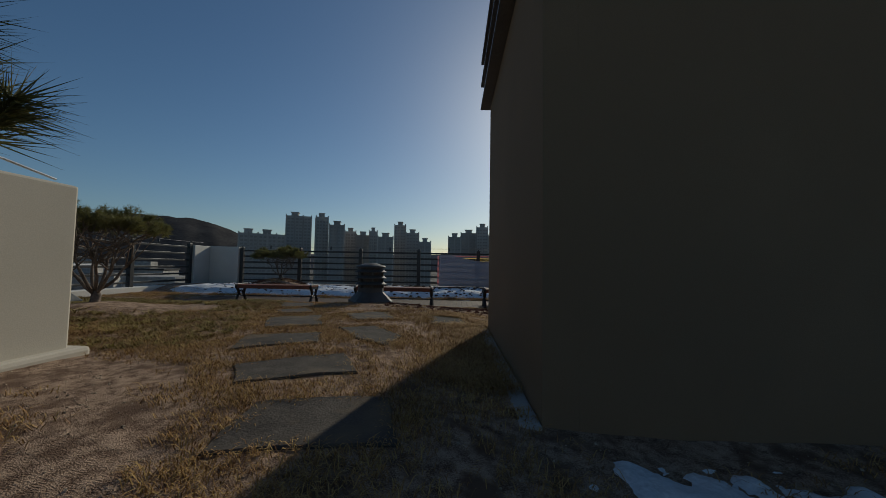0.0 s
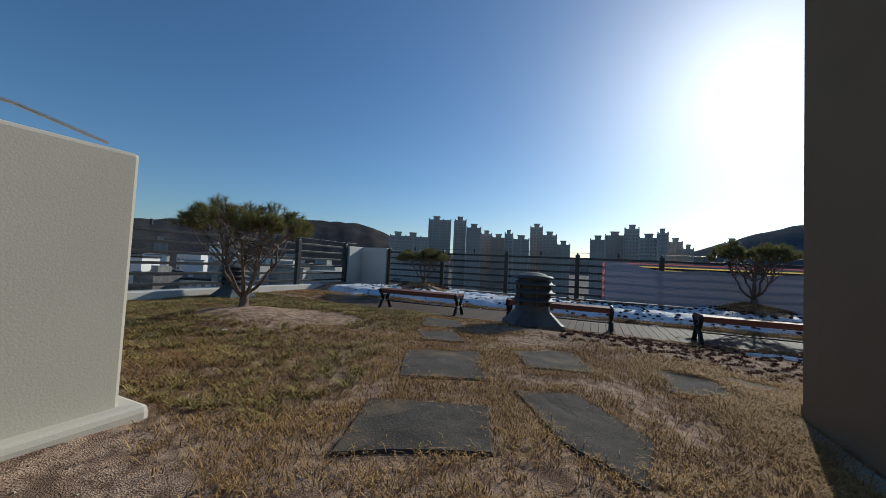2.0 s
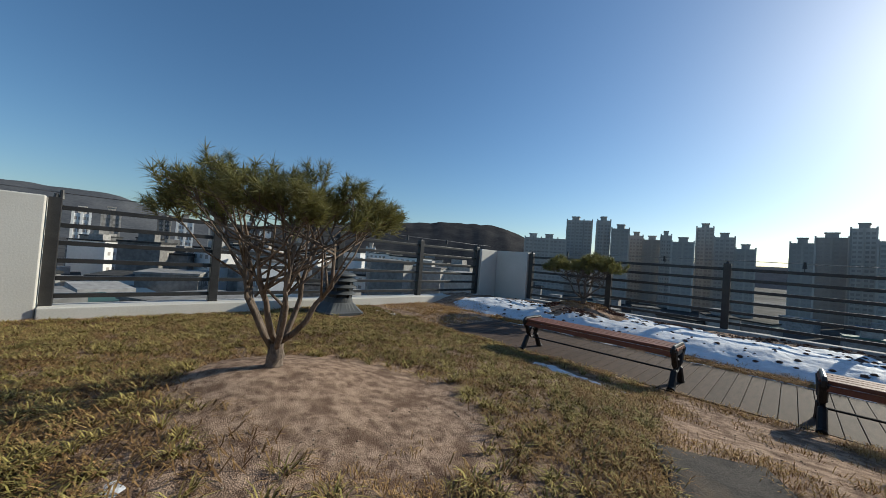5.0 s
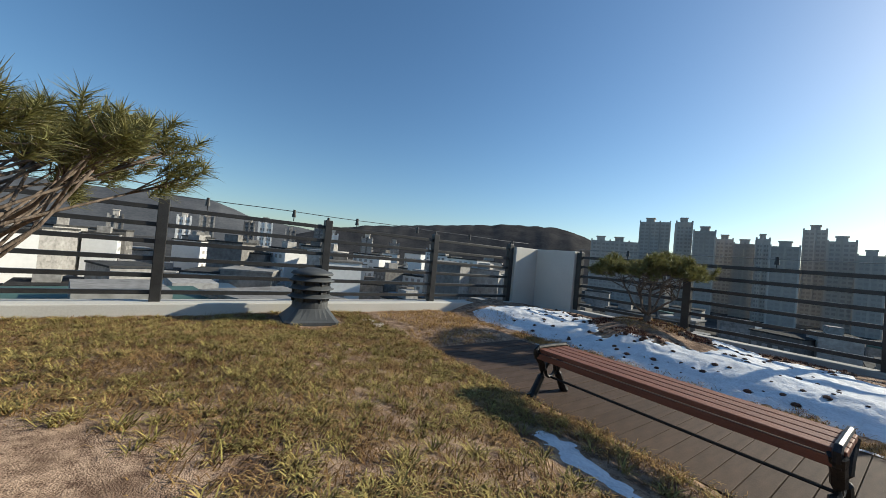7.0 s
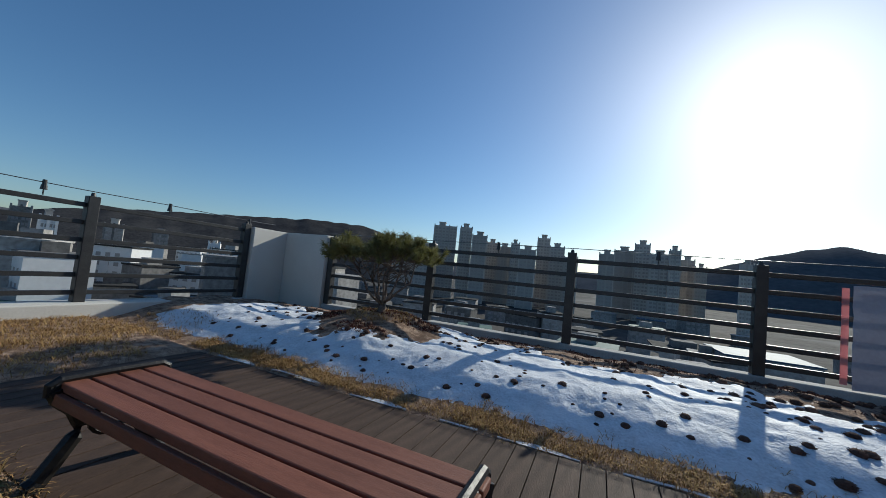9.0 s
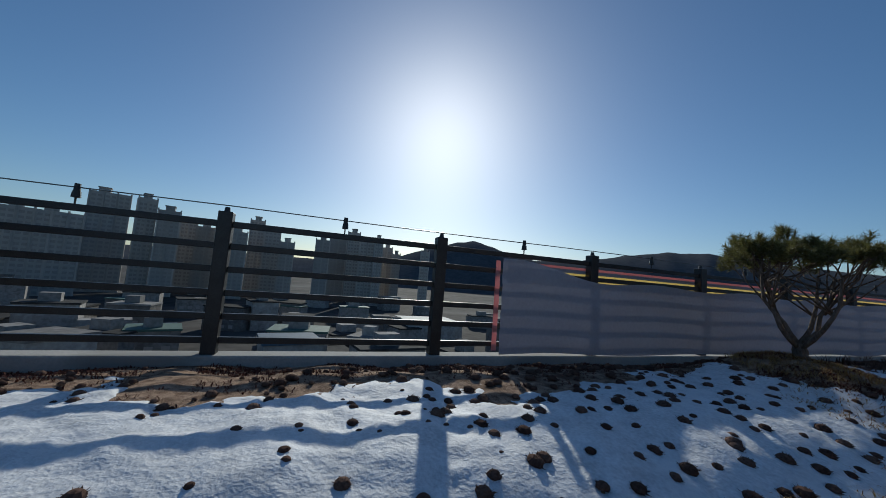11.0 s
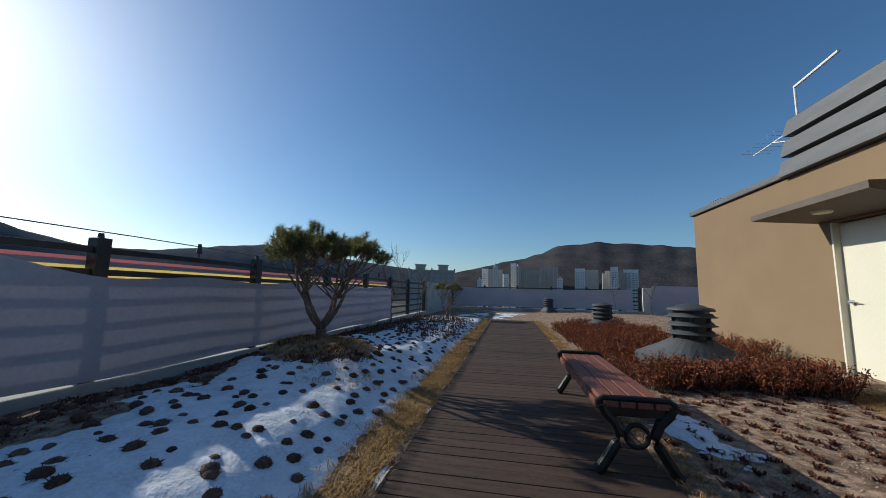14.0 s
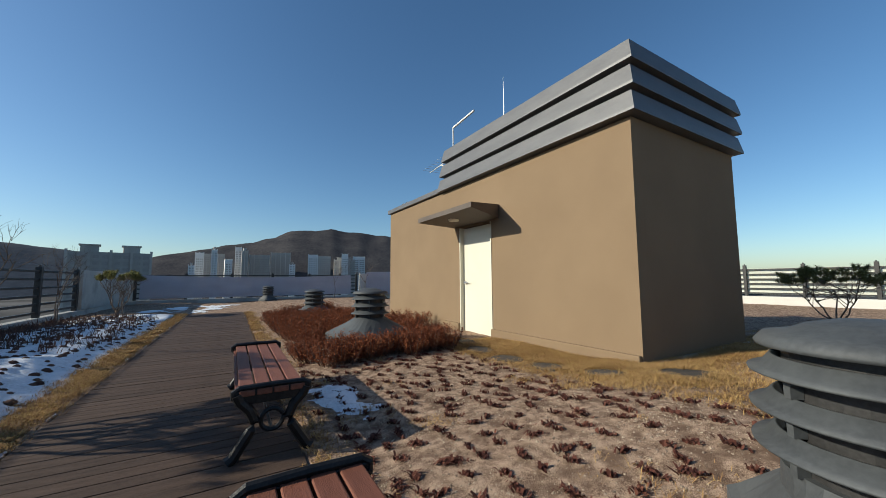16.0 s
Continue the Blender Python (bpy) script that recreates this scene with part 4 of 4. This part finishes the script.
def snow_depth(x, y):
    """How deep the snow lies; under nothing where it has melted."""
    n = noise.noise((x * 1.1, y * 1.1, 2.2)) * 0.5 + noise.noise((x * 3.7, y * 3.7, 6.2)) * 0.3 + noise.noise((x * 11, y * 11, 1.2)) * 0.12
    if y > DECK_Y1:
        d = min(y - (DECK_Y1 + 0.3), (13.2 if x > 0.3 or x < -4 else 12.9) - y + 0.75 * n + 0.08 * math.sin(x * 1.7), (x + 9.1) * 0.6, 13.2 - x)
        d = min(d, (y - 11.05) * 0.9 + (x + 8.2) * 0.45)
        d = min(d, math.hypot((x - T2[0]) * 0.85, (y - T2[1]) * 0.95) - 0.86 + 0.6 * n, math.hypot(x - T3[0], y - T3[1]) - 0.74 + 0.35 * n)
        d = min(d, 0.34 + 0.62 * n)
        d += 0.12 * n
        for sx, sy, size in NEAR.get((int(x * 5), int(y * 5)), ()):
            d -= 0.15 * math.exp(-((x - sx) ** 2 + (y - sy) ** 2) / (size * 0.85) ** 2)
    else:
        a = 0.16 - math.hypot((x + 4.6) * 0.3, y - 8.62 + 0.1 * (x + 4.6)) + 0.2 * n
        b = 0.26 - math.hypot((x - 1.7) * 0.42, y - 8.72) + 0.42 * n
        c = max(0.03 - math.hypot((x - 1.25) * 0.25, (y - 1.98) * 0.8), 0.06 - math.hypot(x + 0.2, y - 2.3)) + 0.8 * n + 0.12 * noise.noise((x * 9, y * 9, 3))
        e = 0.03 - min(math.hypot(x + 5.0, y - 4.3), math.hypot(x + 4.6, y - 4.75), math.hypot(x + 5.9, y - 4.4)) + 0.3 * n
        e = max(e, 0.12 - math.hypot((x + 8.6) * 0.4, y - 9.05) + 0.3 * n)
        d = max(a, b, c, e)
    return max(-0.03, min(0.019, d * 0.17))


def snow_z(x, y):
    return land(x, y) + snow_depth(x, y) + 0.006 * noise.noise((x * 5, y * 5, 1)) + 0.011 * noise.noise((x * 14, y * 14, 4)) + 0.005 * noise.noise((x * 31, y * 31, 4))


verts, faces = [], []
for x0, x1, y0, y1, st in ((-9.3, 4.2, 11.1, 14.1, 0.03), (4.2, 13.3, 11.1, 14.1, 0.07), (-6.6, -3.0, 8.1, 9.15, 0.04), (0.2, 3.2, 8.2, 9.15, 0.04), (-0.5, 2.2, 1.2, 2.24, 0.03), (-6.4, -4.2, 3.9, 5.1, 0.04), (-9.6, -7.4, 8.6, 9.5, 0.05)):
    vv, ff = grid(x0, x1, y0, y1, st, snow_z, lambda x, y: snow_depth(x, y) > -0.025)
    n = len(verts)
    verts += vv
    faces += [tuple(i + n for i in q) for q in ff]
snow = new("snow", raw("snow", verts, faces, SNOW, True))
tagged(snow, "thin old snow with melted holes on the planted beds", "snow", kind="stuff")
vv, ff = grid(14.0, 18.5, 9.0, 12.6, 0.09, lambda x, y: land(x, y) + 0.015, lambda x, y: noise.noise((x * 1.2, y * 1.6, 7)) + 0.3 * noise.noise((x * 5, y * 5, 7)) > 0.02 and abs(y - 11.6 + 0.3 * (x - 14)) < 1.1)
tagged(new("snow_patch", raw("snow_patch", vv, ff, SNOW, True)), "patchy thin snow on the sand past the boardwalk", "snow", kind="stuff")
# a line of snow left along the boardwalk's edge
verts, faces = [], []
for k in range(420):
    x = -7.3 + k * 0.05
    w = max(0.0, (0.012 if x < -1.5 else -0.012) + 0.085 * noise.noise((x * 2.3, 0, 0)))
    z = land(x, DECK_Y1 + 0.06)
    verts += [(x, DECK_Y1 + 0.012, max(0.0, z) + 0.004), (x, DECK_Y1 + 0.02 + w * 0.5, z - 0.015 + w * 0.6), (x, DECK_Y1 + 0.03 + w, z + 0.008)]
    if k and w > 0.002:
        n = 3 * k
        faces += [(n - 3, n, n + 1, n - 2), (n - 2, n + 1, n + 2, n - 1)]
tagged(new("snow_line", raw("snow_line", verts, faces, SNOW, True)), "narrow line of snow along the boardwalk edge", "snow", kind="stuff")


# dark plant stubs standing in the snow
def stub(v, f, x, y, z, size, r, n=16):
    """A low rounded hummock of short withered spikes."""
    b = len(v)
    v.append(Vector((x, y, z + size * 0.52)))
    for h, q in ((0.42, 0.42), (0.22, 0.66), (-0.15, 0.78)):
        for k in range(8):
            a = k * math.pi / 4 + h
            w = size * q * r.uniform(0.85, 1.1)
            v.append(Vector((x + w * math.cos(a), y + w * math.sin(a), z + size * h)))
    for k in range(8):
        f.append((b, b + 1 + k, b + 1 + (k + 1) % 8))
        for i in (0, 8):
            f.append((b + 1 + i + k, b + 9 + i + k, b + 9 + i + (k + 1) % 8, b + 1 + i + (k + 1) % 8))
    for _ in range(n):
        a, e = r.uniform(0, 6.283), math.asin(r.uniform(0.05, 1.0))
        d = Vector((math.cos(a) * math.cos(e), math.sin(a) * math.cos(e), math.sin(e) * 0.75))
        ln = size * r.uniform(0.72, 1.15)
        s = d.cross(Vector((r.uniform(-1, 1), r.uniform(-1, 1), r.uniform(-1, 1)))).normalized() * r.uniform(0.002, 0.004)
        o = Vector((x, y, z - 0.01))
        b = len(v)
        v += [o + d * ln * 0.2 - s, o + d * ln * 0.2 + s, o + d * ln * 0.7 + s * 1.1, o + d * ln * 0.7 - s * 1.1, o + d * ln]
        f += [(b, b + 1, b + 2, b + 3), (b + 3, b + 2, b + 4)]


v, f = [], []
for x, y, size in STUBS:
    stub(v, f, x, y, land(x, y) + 0.014, size, R, int(1900 * size))
stuff("plant_stubs", v, f, DEAD, "dark withered plant stubs standing in snow", "plants")
v, f = [], []
for _ in range(420):
    x, y = R.uniform(5.0, 11.5), R.uniform(11.5, 13.8)
    z = land(x, y)
    for _ in range(3):
        blades(v, f, x, y, z, 2, R.uniform(0.12, 0.24), 0.006, 0.2, R, spread=0.03)
stuff("dead_stems", v, f, DEAD, "upright dark dead stems in the snowy bed", "plants")

# leaf litter on the bare strip by the railing and on the mounds
v, f = [], []
for _ in range(9500):
    pick = R.random()
    if pick < 0.7:
        x, y = R.uniform(-8.4, 10), 14.12 - abs(R.gauss(0, 0.5))
    else:
        c = T2 if pick < 0.85 else T3
        a, q = R.uniform(0, 6.283), 0.85 * math.sqrt(R.random())
        x, y = c[0] + q * math.cos(a), c[1] + q * math.sin(a)
    if noise.noise((x * 2.2, y * 2.2, 8)) < -0.05:
        continue
    blades(v, f, x, y, land(x, y), 4, 0.05, 0.0045, 0.8, R, spread=0.025)
stuff("leaf_litter", v, f, WITHER, "dark brown leaf litter on the soil strip", "leaves")

# withered plants in rows on the sand
v, f = [], []
for row in range(12):
    for col in range(24):
        x = -1.35 + col * 0.2 + (row % 2) * 0.09 + R.gauss(0, 0.045)
        y = 6.75 + row * 0.195 + R.gauss(0, 0.04)
        if math.hypot(x + 1.9, y - 7.8) < 0.52 or (x > 2.75 and y < 8.7) or R.random() < 0.06:
            continue
        z = land(x, y)
        axis, big = R.gauss(0.4, 0.7), R.uniform(0.6, 1.25)
        for _ in range(int(34 * big)):
            a, ln = R.uniform(0, 6.283), R.uniform(0.025, 0.06) * big
            along = R.gauss(0, 0.032) * big
            px, py = x + along * math.cos(axis) + R.gauss(0, 0.011), y + along * math.sin(axis) + R.gauss(0, 0.011)
            w = R.uniform(0.004, 0.009)
            b = len(v)
            c, s = math.cos(a), math.sin(a)
            c2, s2 = math.cos(a + R.uniform(-0.8, 0.8)), math.sin(a + R.uniform(-0.8, 0.8))
            m = (px + c * ln * 0.5, py + s * ln * 0.5, z + R.uniform(0.008, 0.03))
            e = (m[0] + c2 * ln * 0.5, m[1] + s2 * ln * 0.5, z + R.uniform(0.004, 0.03))
            v += [(px - s * w, py + c * w, z), (px + s * w, py - c * w, z), (m[0] + s * w, m[1] - c * w, m[2]), (m[0] - s * w, m[1] + c * w, m[2]), e]
            f += [(b, b + 1, b + 2, b + 3), (b + 3, b + 2, b + 4)]
stuff("withered_plants", v, f, WITHER, "rows of withered red-brown plants on sand", "plants")


# ---- red-brown shrubs ----
def make_shrub(m, size, seed):
    r = random.Random(seed)
    s = thing("shrub", m, "low red-brown winter shrub with small dry leaves", "shrub", "shrubs round the vents")
    bm = bmesh.new()
    v, f = [], []
    for _ in range(26):
        a, q = r.uniform(0, 6.283), size * math.sqrt(r.random())
        top = Vector((math.cos(a) * q, math.sin(a) * q, 0.3 * r.uniform(0.45, 1.15)))
        tube(bm, [(top.x * 0.35, top.y * 0.35, -0.05), (top.x * 0.8, top.y * 0.8, top.z * 0.5), top], [0.006, 0.005, 0.003], 4)
        for _ in range(34):
            k = r.uniform(0.25, 1.05)
            p = Vector((top.x * (0.35 + 0.65 * k), top.y * (0.35 + 0.65 * k), top.z * k)) + Vector((r.gauss(0, 0.03), r.gauss(0, 0.03), r.gauss(0, 0.02)))
            d = Vector((r.gauss(0, 1), r.gauss(0, 1), r.gauss(0.3, 1))).normalized() * r.uniform(0.018, 0.036)
            w = d.cross(Vector((r.gauss(0, 1), r.gauss(0, 1), r.gauss(0, 1)))).normalized() * r.uniform(0.006, 0.012)
            b = len(v)
            v += [p, p + d * 0.5 + w, p + d, p + d * 0.5 - w]
            f.append((b, b + 1, b + 2, b + 3))
    part("stem", bm, DEAD, s)
    part("foliage", raw("foliage", v, f, REDLEAF), None, s, "dry red-brown leaves")
    return s


shrubs = [make_shrub(pose(3.2, 8.2, 0.05), 0.3, 1), make_shrub(pose(3.3, 7.0, 0.08), 0.28, 2), make_shrub(pose(5.6, 8.2, 0.05), 0.32, 3)]
for _ in range(150):
    x, y = R.uniform(2.85, 10.8), R.uniform(6.5, 8.75)
    if math.hypot(x - 3.95, y - 7.55) < 0.72 or math.hypot(x - 9.7, y - 7.4) < 0.72 or (x < 4.3 and y < 6.9):
        continue
    k = R.uniform(0.75, 1.15)
    o = copy_thing(R.choice(shrubs), pose(x, y, land(x, y) + 0.0, 0, 0, R.uniform(0, 360)))
    o.scale = (k, k, k * R.uniform(0.8, 1.1))
for _ in range(26):
    x, y = R.uniform(2.65, 3.35), R.uniform(6.65, 8.5)
    if math.hypot(x - 3.95, y - 7.55) > 0.8:
        copy_thing(R.choice(shrubs), pose(x, y, land(x, y), 0, 0, R.uniform(0, 360)))
for _ in range(5):
    x, y = R.uniform(4.6, 6.5), R.uniform(5.75, 6.3)
    copy_thing(R.choice(shrubs), pose(x, y, land(x, y), 0, 0, R.uniform(0, 360)))


# ---- far view ----
def at(yaw, dist):
    return -3.0 + -math.sin(radians(yaw)) * dist, 7.0 + math.cos(radians(yaw)) * dist


def make_tower(yaw0, yaw1, top_angle, dist, seed, label, group, head=True, floor_h=2.9, skin=None):
    """A slab block seen between two headings, as high as an angle over the horizon, with bays, floors of windows and roof boxes."""
    r = random.Random(seed)
    x0, y0 = at(yaw0, dist)
    x1, y1 = at(yaw1, dist)
    w = math.hypot(x1 - x0, y1 - y0)
    zt = 1.2 + dist * math.tan(radians(top_angle))
    tower = thing("apartment_tower", pose((x0 + x1) / 2, (y0 + y1) / 2, -24, 0, 0, math.degrees(math.atan2(y1 - y0, x1 - x0)) + r.uniform(-6, 6)), label, "apartment block", group)
    h = zt + 24
    d = 12.0
    bm = bmesh.new()
    box(bm, -w / 2, 0, 0, w / 2, d, h - (3.0 if head else 0))
    part("wall", bm, skin or TOWER, tower)
    bays = max(2, round(w / 7))
    bw_ = w / bays
    for k in range(bays + 1):
        bm = bmesh.new()
        x = -w / 2 + k * bw_
        box(bm, x - 0.45, -0.5, 0, x + 0.45, -0.003, h - (2.0 if head else -0.5))
        part("pier", bm, skin or TOWER, tower)
    if head:
        for k in range(max(1, bays // 2)):
            bm = bmesh.new()
            x = -w / 2 + (2 * k + 1) * bw_
            box(bm, x - bw_ * 0.42, 1.0, h - 3.0, x + bw_ * 0.42, 8.0, h)
            box(bm, x - bw_ * 0.5, 0.6, h, x + bw_ * 0.5, 8.4, h + 0.5)
            part("roof_house", bm, TOWER, tower)
    bm = bmesh.new()
    v, f = [], []
    for fl in range(int((h - 4) / floor_h)):
        for k in range(bays):
            for q in (0.12, 0.55):
                xa = -w / 2 + (k + q) * bw_ + 0.3
                xb, za = xa + bw_ * 0.3, 1.0 + fl * floor_h
                b = len(v)
                v += [(xa, -0.06, za), (xb, -0.06, za), (xb, -0.06, za + 1.5), (xa, -0.06, za + 1.5)]
                f.append((b, b + 1, b + 2, b + 3))
    tagged(part("window_grid", raw("window_grid", v, f, PANE), None, tower), kind="stuff")
    bm.free()
    return tower


LAB = "tall grey-beige apartment tower, hazy against the light"
for i, (a, b, e, dist) in enumerate((
        (32.1, 25.9, 4.9, 300), (25.9, 22.3, 7.8, 337), (21.6, 19.8, 7.9, 324), (19.6, 17.3, 6.8, 311), (17.2, 15.5, 5.8, 348),
        (15.4, 13.3, 5.3, 335), (13.3, 12.1, 6.0, 322), (12.0, 9.5, 5.2, 309), (9.3, 7.5, 7.1, 346), (7.4, 5.3, 5.9, 333),
        (5.2, 3.3, 4.5, 320), (0.3, -1.7, 5.4, 307), (-1.7, -4.2, 6.0, 344), (-4.3, -6.1, 7.0, 331), (-6.2, -8.4, 5.7, 318),
        (-8.5, -9.7, 6.4, 305), (-9.7, -11.3, 5.1, 342), (-11.4, -12.6, 4.2, 329), (-15.9, -17.2, 5.0, 316))):
    make_tower(a, b, e, dist, i, LAB, "apartment towers")
make_tower(-73.2, -80.5, 4.2, 225, 40, "long grey apartment slab beyond the railing", "far apartment blocks")
# pale rows colour sunlit faces white, the others give shaded faces in grey
for i, (a, b, e, pale) in enumerate((
        (-84.7, -85.3, 2.4, 1), (-85.4, -86.3, 3.8, 1), (-86.3, -88.7, 3.7, 0), (-87.2, -87.8, 4.6, 1), (-88.8, -89.6, 3.0, 1),
        (-90.0, -90.7, 4.7, 1), (-90.8, -91.5, 4.6, 0), (-91.7, -94.3, 3.7, 0), (-94.5, -97.1, 4.1, 0), (-97.0, -97.7, 2.7, 1),
        (-99.6, -100.9, 3.9, 1), (-100.9, -102.8, 3.7, 0), (-103.4, -106.4, 3.5, 0), (-104.5, -105.4, 4.1, 1), (-106.2, -108.0, 3.7, 1))):
    make_tower(a, b, e, 480 + 25 * (i % 3) + 40 * (1 - pale), 50 + i, "small pale apartment block below the hill" if pale else "grey-beige apartment block below the hill", "far apartment blocks", i % 3 == 0, 2.9, WHITE2 if pale else TOWER)
for i, (a, b, e) in enumerate(((92.0, 90.6, 2.6), (89.6, 88.0, 2.9), (84.4, 83.2, 2.7), (82.6, 80.9, 3.0), (79.0, 77.7, 2.2), (75.0, 73.6, 2.9), (72.9, 71.6, 2.3), (67.9, 66.3, 2.2), (63.5, 62.0, 1.7), (57.5, 56.3, 1.4), (98.5, 97.2, 1.8), (105, 103.6, 1.7))):
    make_tower(a, b, e, 240 + 30 * (i % 3), 80 + i, "pale mid-rise block among low houses", "pale blocks", True, 2.9, WHITE2 if i % 3 == 0 else WHITEB)


def make_house(x, y, w, d, h, turn, roof, seed, skin=None):
    r = random.Random(seed)
    o = thing("low_house", pose(x, y, -24, 0, 0, turn), "low pale town house with a flat roof", "house", "town houses")
    bm = bmesh.new()
    box(bm, -w / 2, -d / 2, 0, w / 2, d / 2, h)
    part("wall", bm, skin or WHITEB, o)
    bm = bmesh.new()
    box(bm, -w / 2 - 0.3, -d / 2 - 0.3, h + 0.003, w / 2 + 0.3, d / 2 + 0.3, h + 0.5)
    top = part("roof", bm, roof, o)
    if r.random() < 0.6:
        bm = bmesh.new()
        box(bm, -w * 0.2, -d * 0.2, h + 0.501, w * 0.15, d * 0.2, h + 2.8)
        part("roof_hut", bm, WHITEB, top)
    v, f = [], []
    for s in (-1, 1):
        for fl in range(max(1, int(h / 3))):
            for k in range(max(2, int(w / 3.2))):
                xa = -w / 2 + 0.7 + k * 3.1
                yy, za = s * (d / 2 + 0.04), 1.0 + fl * 3
                b = len(v)
                v += [(xa, yy, za), (xa + 1.6, yy, za), (xa + 1.6, yy, za + 1.3), (xa, yy, za + 1.3)]
                f.append((b, b + 1, b + 2, b + 3))
    tagged(part("window_grid", raw("window_grid", v, f, PANE), None, o), kind="stuff")


rh = random.Random(77)
count = 0
while count < 185:
    yaw, dist = rh.uniform(-62, 112), 62 + 240 * rh.random() ** 1.3
    x, y = at(yaw, dist)
    if yaw < 35 and dist > 285:
        continue
    big = rh.random() < 0.2
    make_house(x, y, rh.uniform(18, 34) if big else rh.uniform(8, 15), rh.uniform(12, 20) if big else rh.uniform(7, 11), rh.uniform(5, 9) if big else rh.uniform(5, 12),
               rh.choice((0, 0, 15, -25)) + rh.uniform(-8, 8), rh.choice((ROOFG, ROOFG, ROOFG, ROOFG, ROOFG, ROOFG, WHITEB, BLUEROOF, GREENROOF)), count)
    count += 1
# denser blocks up the western slope
for count in range(110):
    x, y = at(rh.uniform(40, 114), rh.uniform(110, 330))
    make_house(x, y, rh.uniform(9, 20), rh.uniform(8, 13), rh.uniform(10, 25), rh.choice((0, 20, -25)) + rh.uniform(-8, 8), rh.choice((ROOFG, ROOFG, WHITEB)), 400 + count, WHITE2 if count % 3 == 0 else WHITEB)
# the two large sheds and the office next door
make_house(*at(97, 60), 34, 22, 15, 12, GREENROOF, 901)
make_house(*at(79, 62), 20, 14, 16, 25, WHITEB, 902)
make_house(*at(90, 95), 40, 20, 12, 8, BLUEROOF, 903)


def ridge(name, profile, dist, depth, label, seed, skin=HILL):
    """A wooded ridge along headings with the given heights in degrees."""
    n, rows = 150, 14
    ys, es = [p[0] for p in profile], [p[1] for p in profile]
    verts = []
    for j in range(rows + 1):
        q = j / rows
        for i in range(n + 1):
            yaw = ys[0] + (ys[-1] - ys[0]) * i / n
            e = float(np.interp(-yaw, [-v for v in ys], es))
            top = 1.2 + dist * math.tan(radians(max(0.05, e)))
            rise = math.sin(min(1.0, q * 1.0) * math.pi / 2)
            rough = (noise.noise((yaw * 0.5 + seed, q * 2, 0)) * 0.03 + noise.noise((yaw * 2 + seed, q * 4, 2)) * 0.006) * rise
            x, y = at(yaw, dist - depth * (1 - q))
            verts.append((x, y, -30 + (top + 30) * (rise + rough)))
    for i in range(n + 1):
        x, y = at(ys[0] + (ys[-1] - ys[0]) * i / n, dist + depth * 0.5)
        verts.append((x, y, -40))
    faces = [(j * (n + 1) + i, j * (n + 1) + i + 1, (j + 1) * (n + 1) + i + 1, (j + 1) * (n + 1) + i) for j in range(rows + 1) for i in range(n)]
    return tagged(new(name, raw(name, verts, faces, skin, True)), label, "hill", kind="structure")


ridge("backdrop_1", [(78, 1.0), (73.9, 2.2), (67.4, 3.5), (55.4, 4.7), (45.2, 5.6), (38, 5.8), (34.6, 5.1), (32, 4.0), (28, 2.0), (24, 0.5)], 900, 300, "dark leafless wooded hill behind the town", 1, HILLTOWN)
# HILLFAR ridges are paler and bluer: haze put into their colour
ridge("backdrop_2", [(135, 4.4), (112, 4.3), (101.6, 4.1), (96.5, 4.4), (90, 4.5), (87.5, 4.3), (83.4, 2.8), (76, 2.0), (66, 1.0)], 2200, 700, "far mountain ridge toned grey for haze", 5, HILLFAR)
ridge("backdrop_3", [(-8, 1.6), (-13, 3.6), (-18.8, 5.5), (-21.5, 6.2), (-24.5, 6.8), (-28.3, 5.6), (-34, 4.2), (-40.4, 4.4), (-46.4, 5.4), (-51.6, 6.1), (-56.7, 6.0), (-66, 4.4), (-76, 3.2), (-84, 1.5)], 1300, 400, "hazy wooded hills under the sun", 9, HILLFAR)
ridge("backdrop_4", [(-76, 1.6), (-82, 3.2), (-88.6, 4.7), (-92, 5.3), (-97.3, 7.2), (-103, 7.7), (-109, 7.1), (-114, 6.6), (-125, 4.0), (-140, 1.5), (-160, 0.8)], 800, 280, "dark wooded hill behind the apartment blocks", 13)
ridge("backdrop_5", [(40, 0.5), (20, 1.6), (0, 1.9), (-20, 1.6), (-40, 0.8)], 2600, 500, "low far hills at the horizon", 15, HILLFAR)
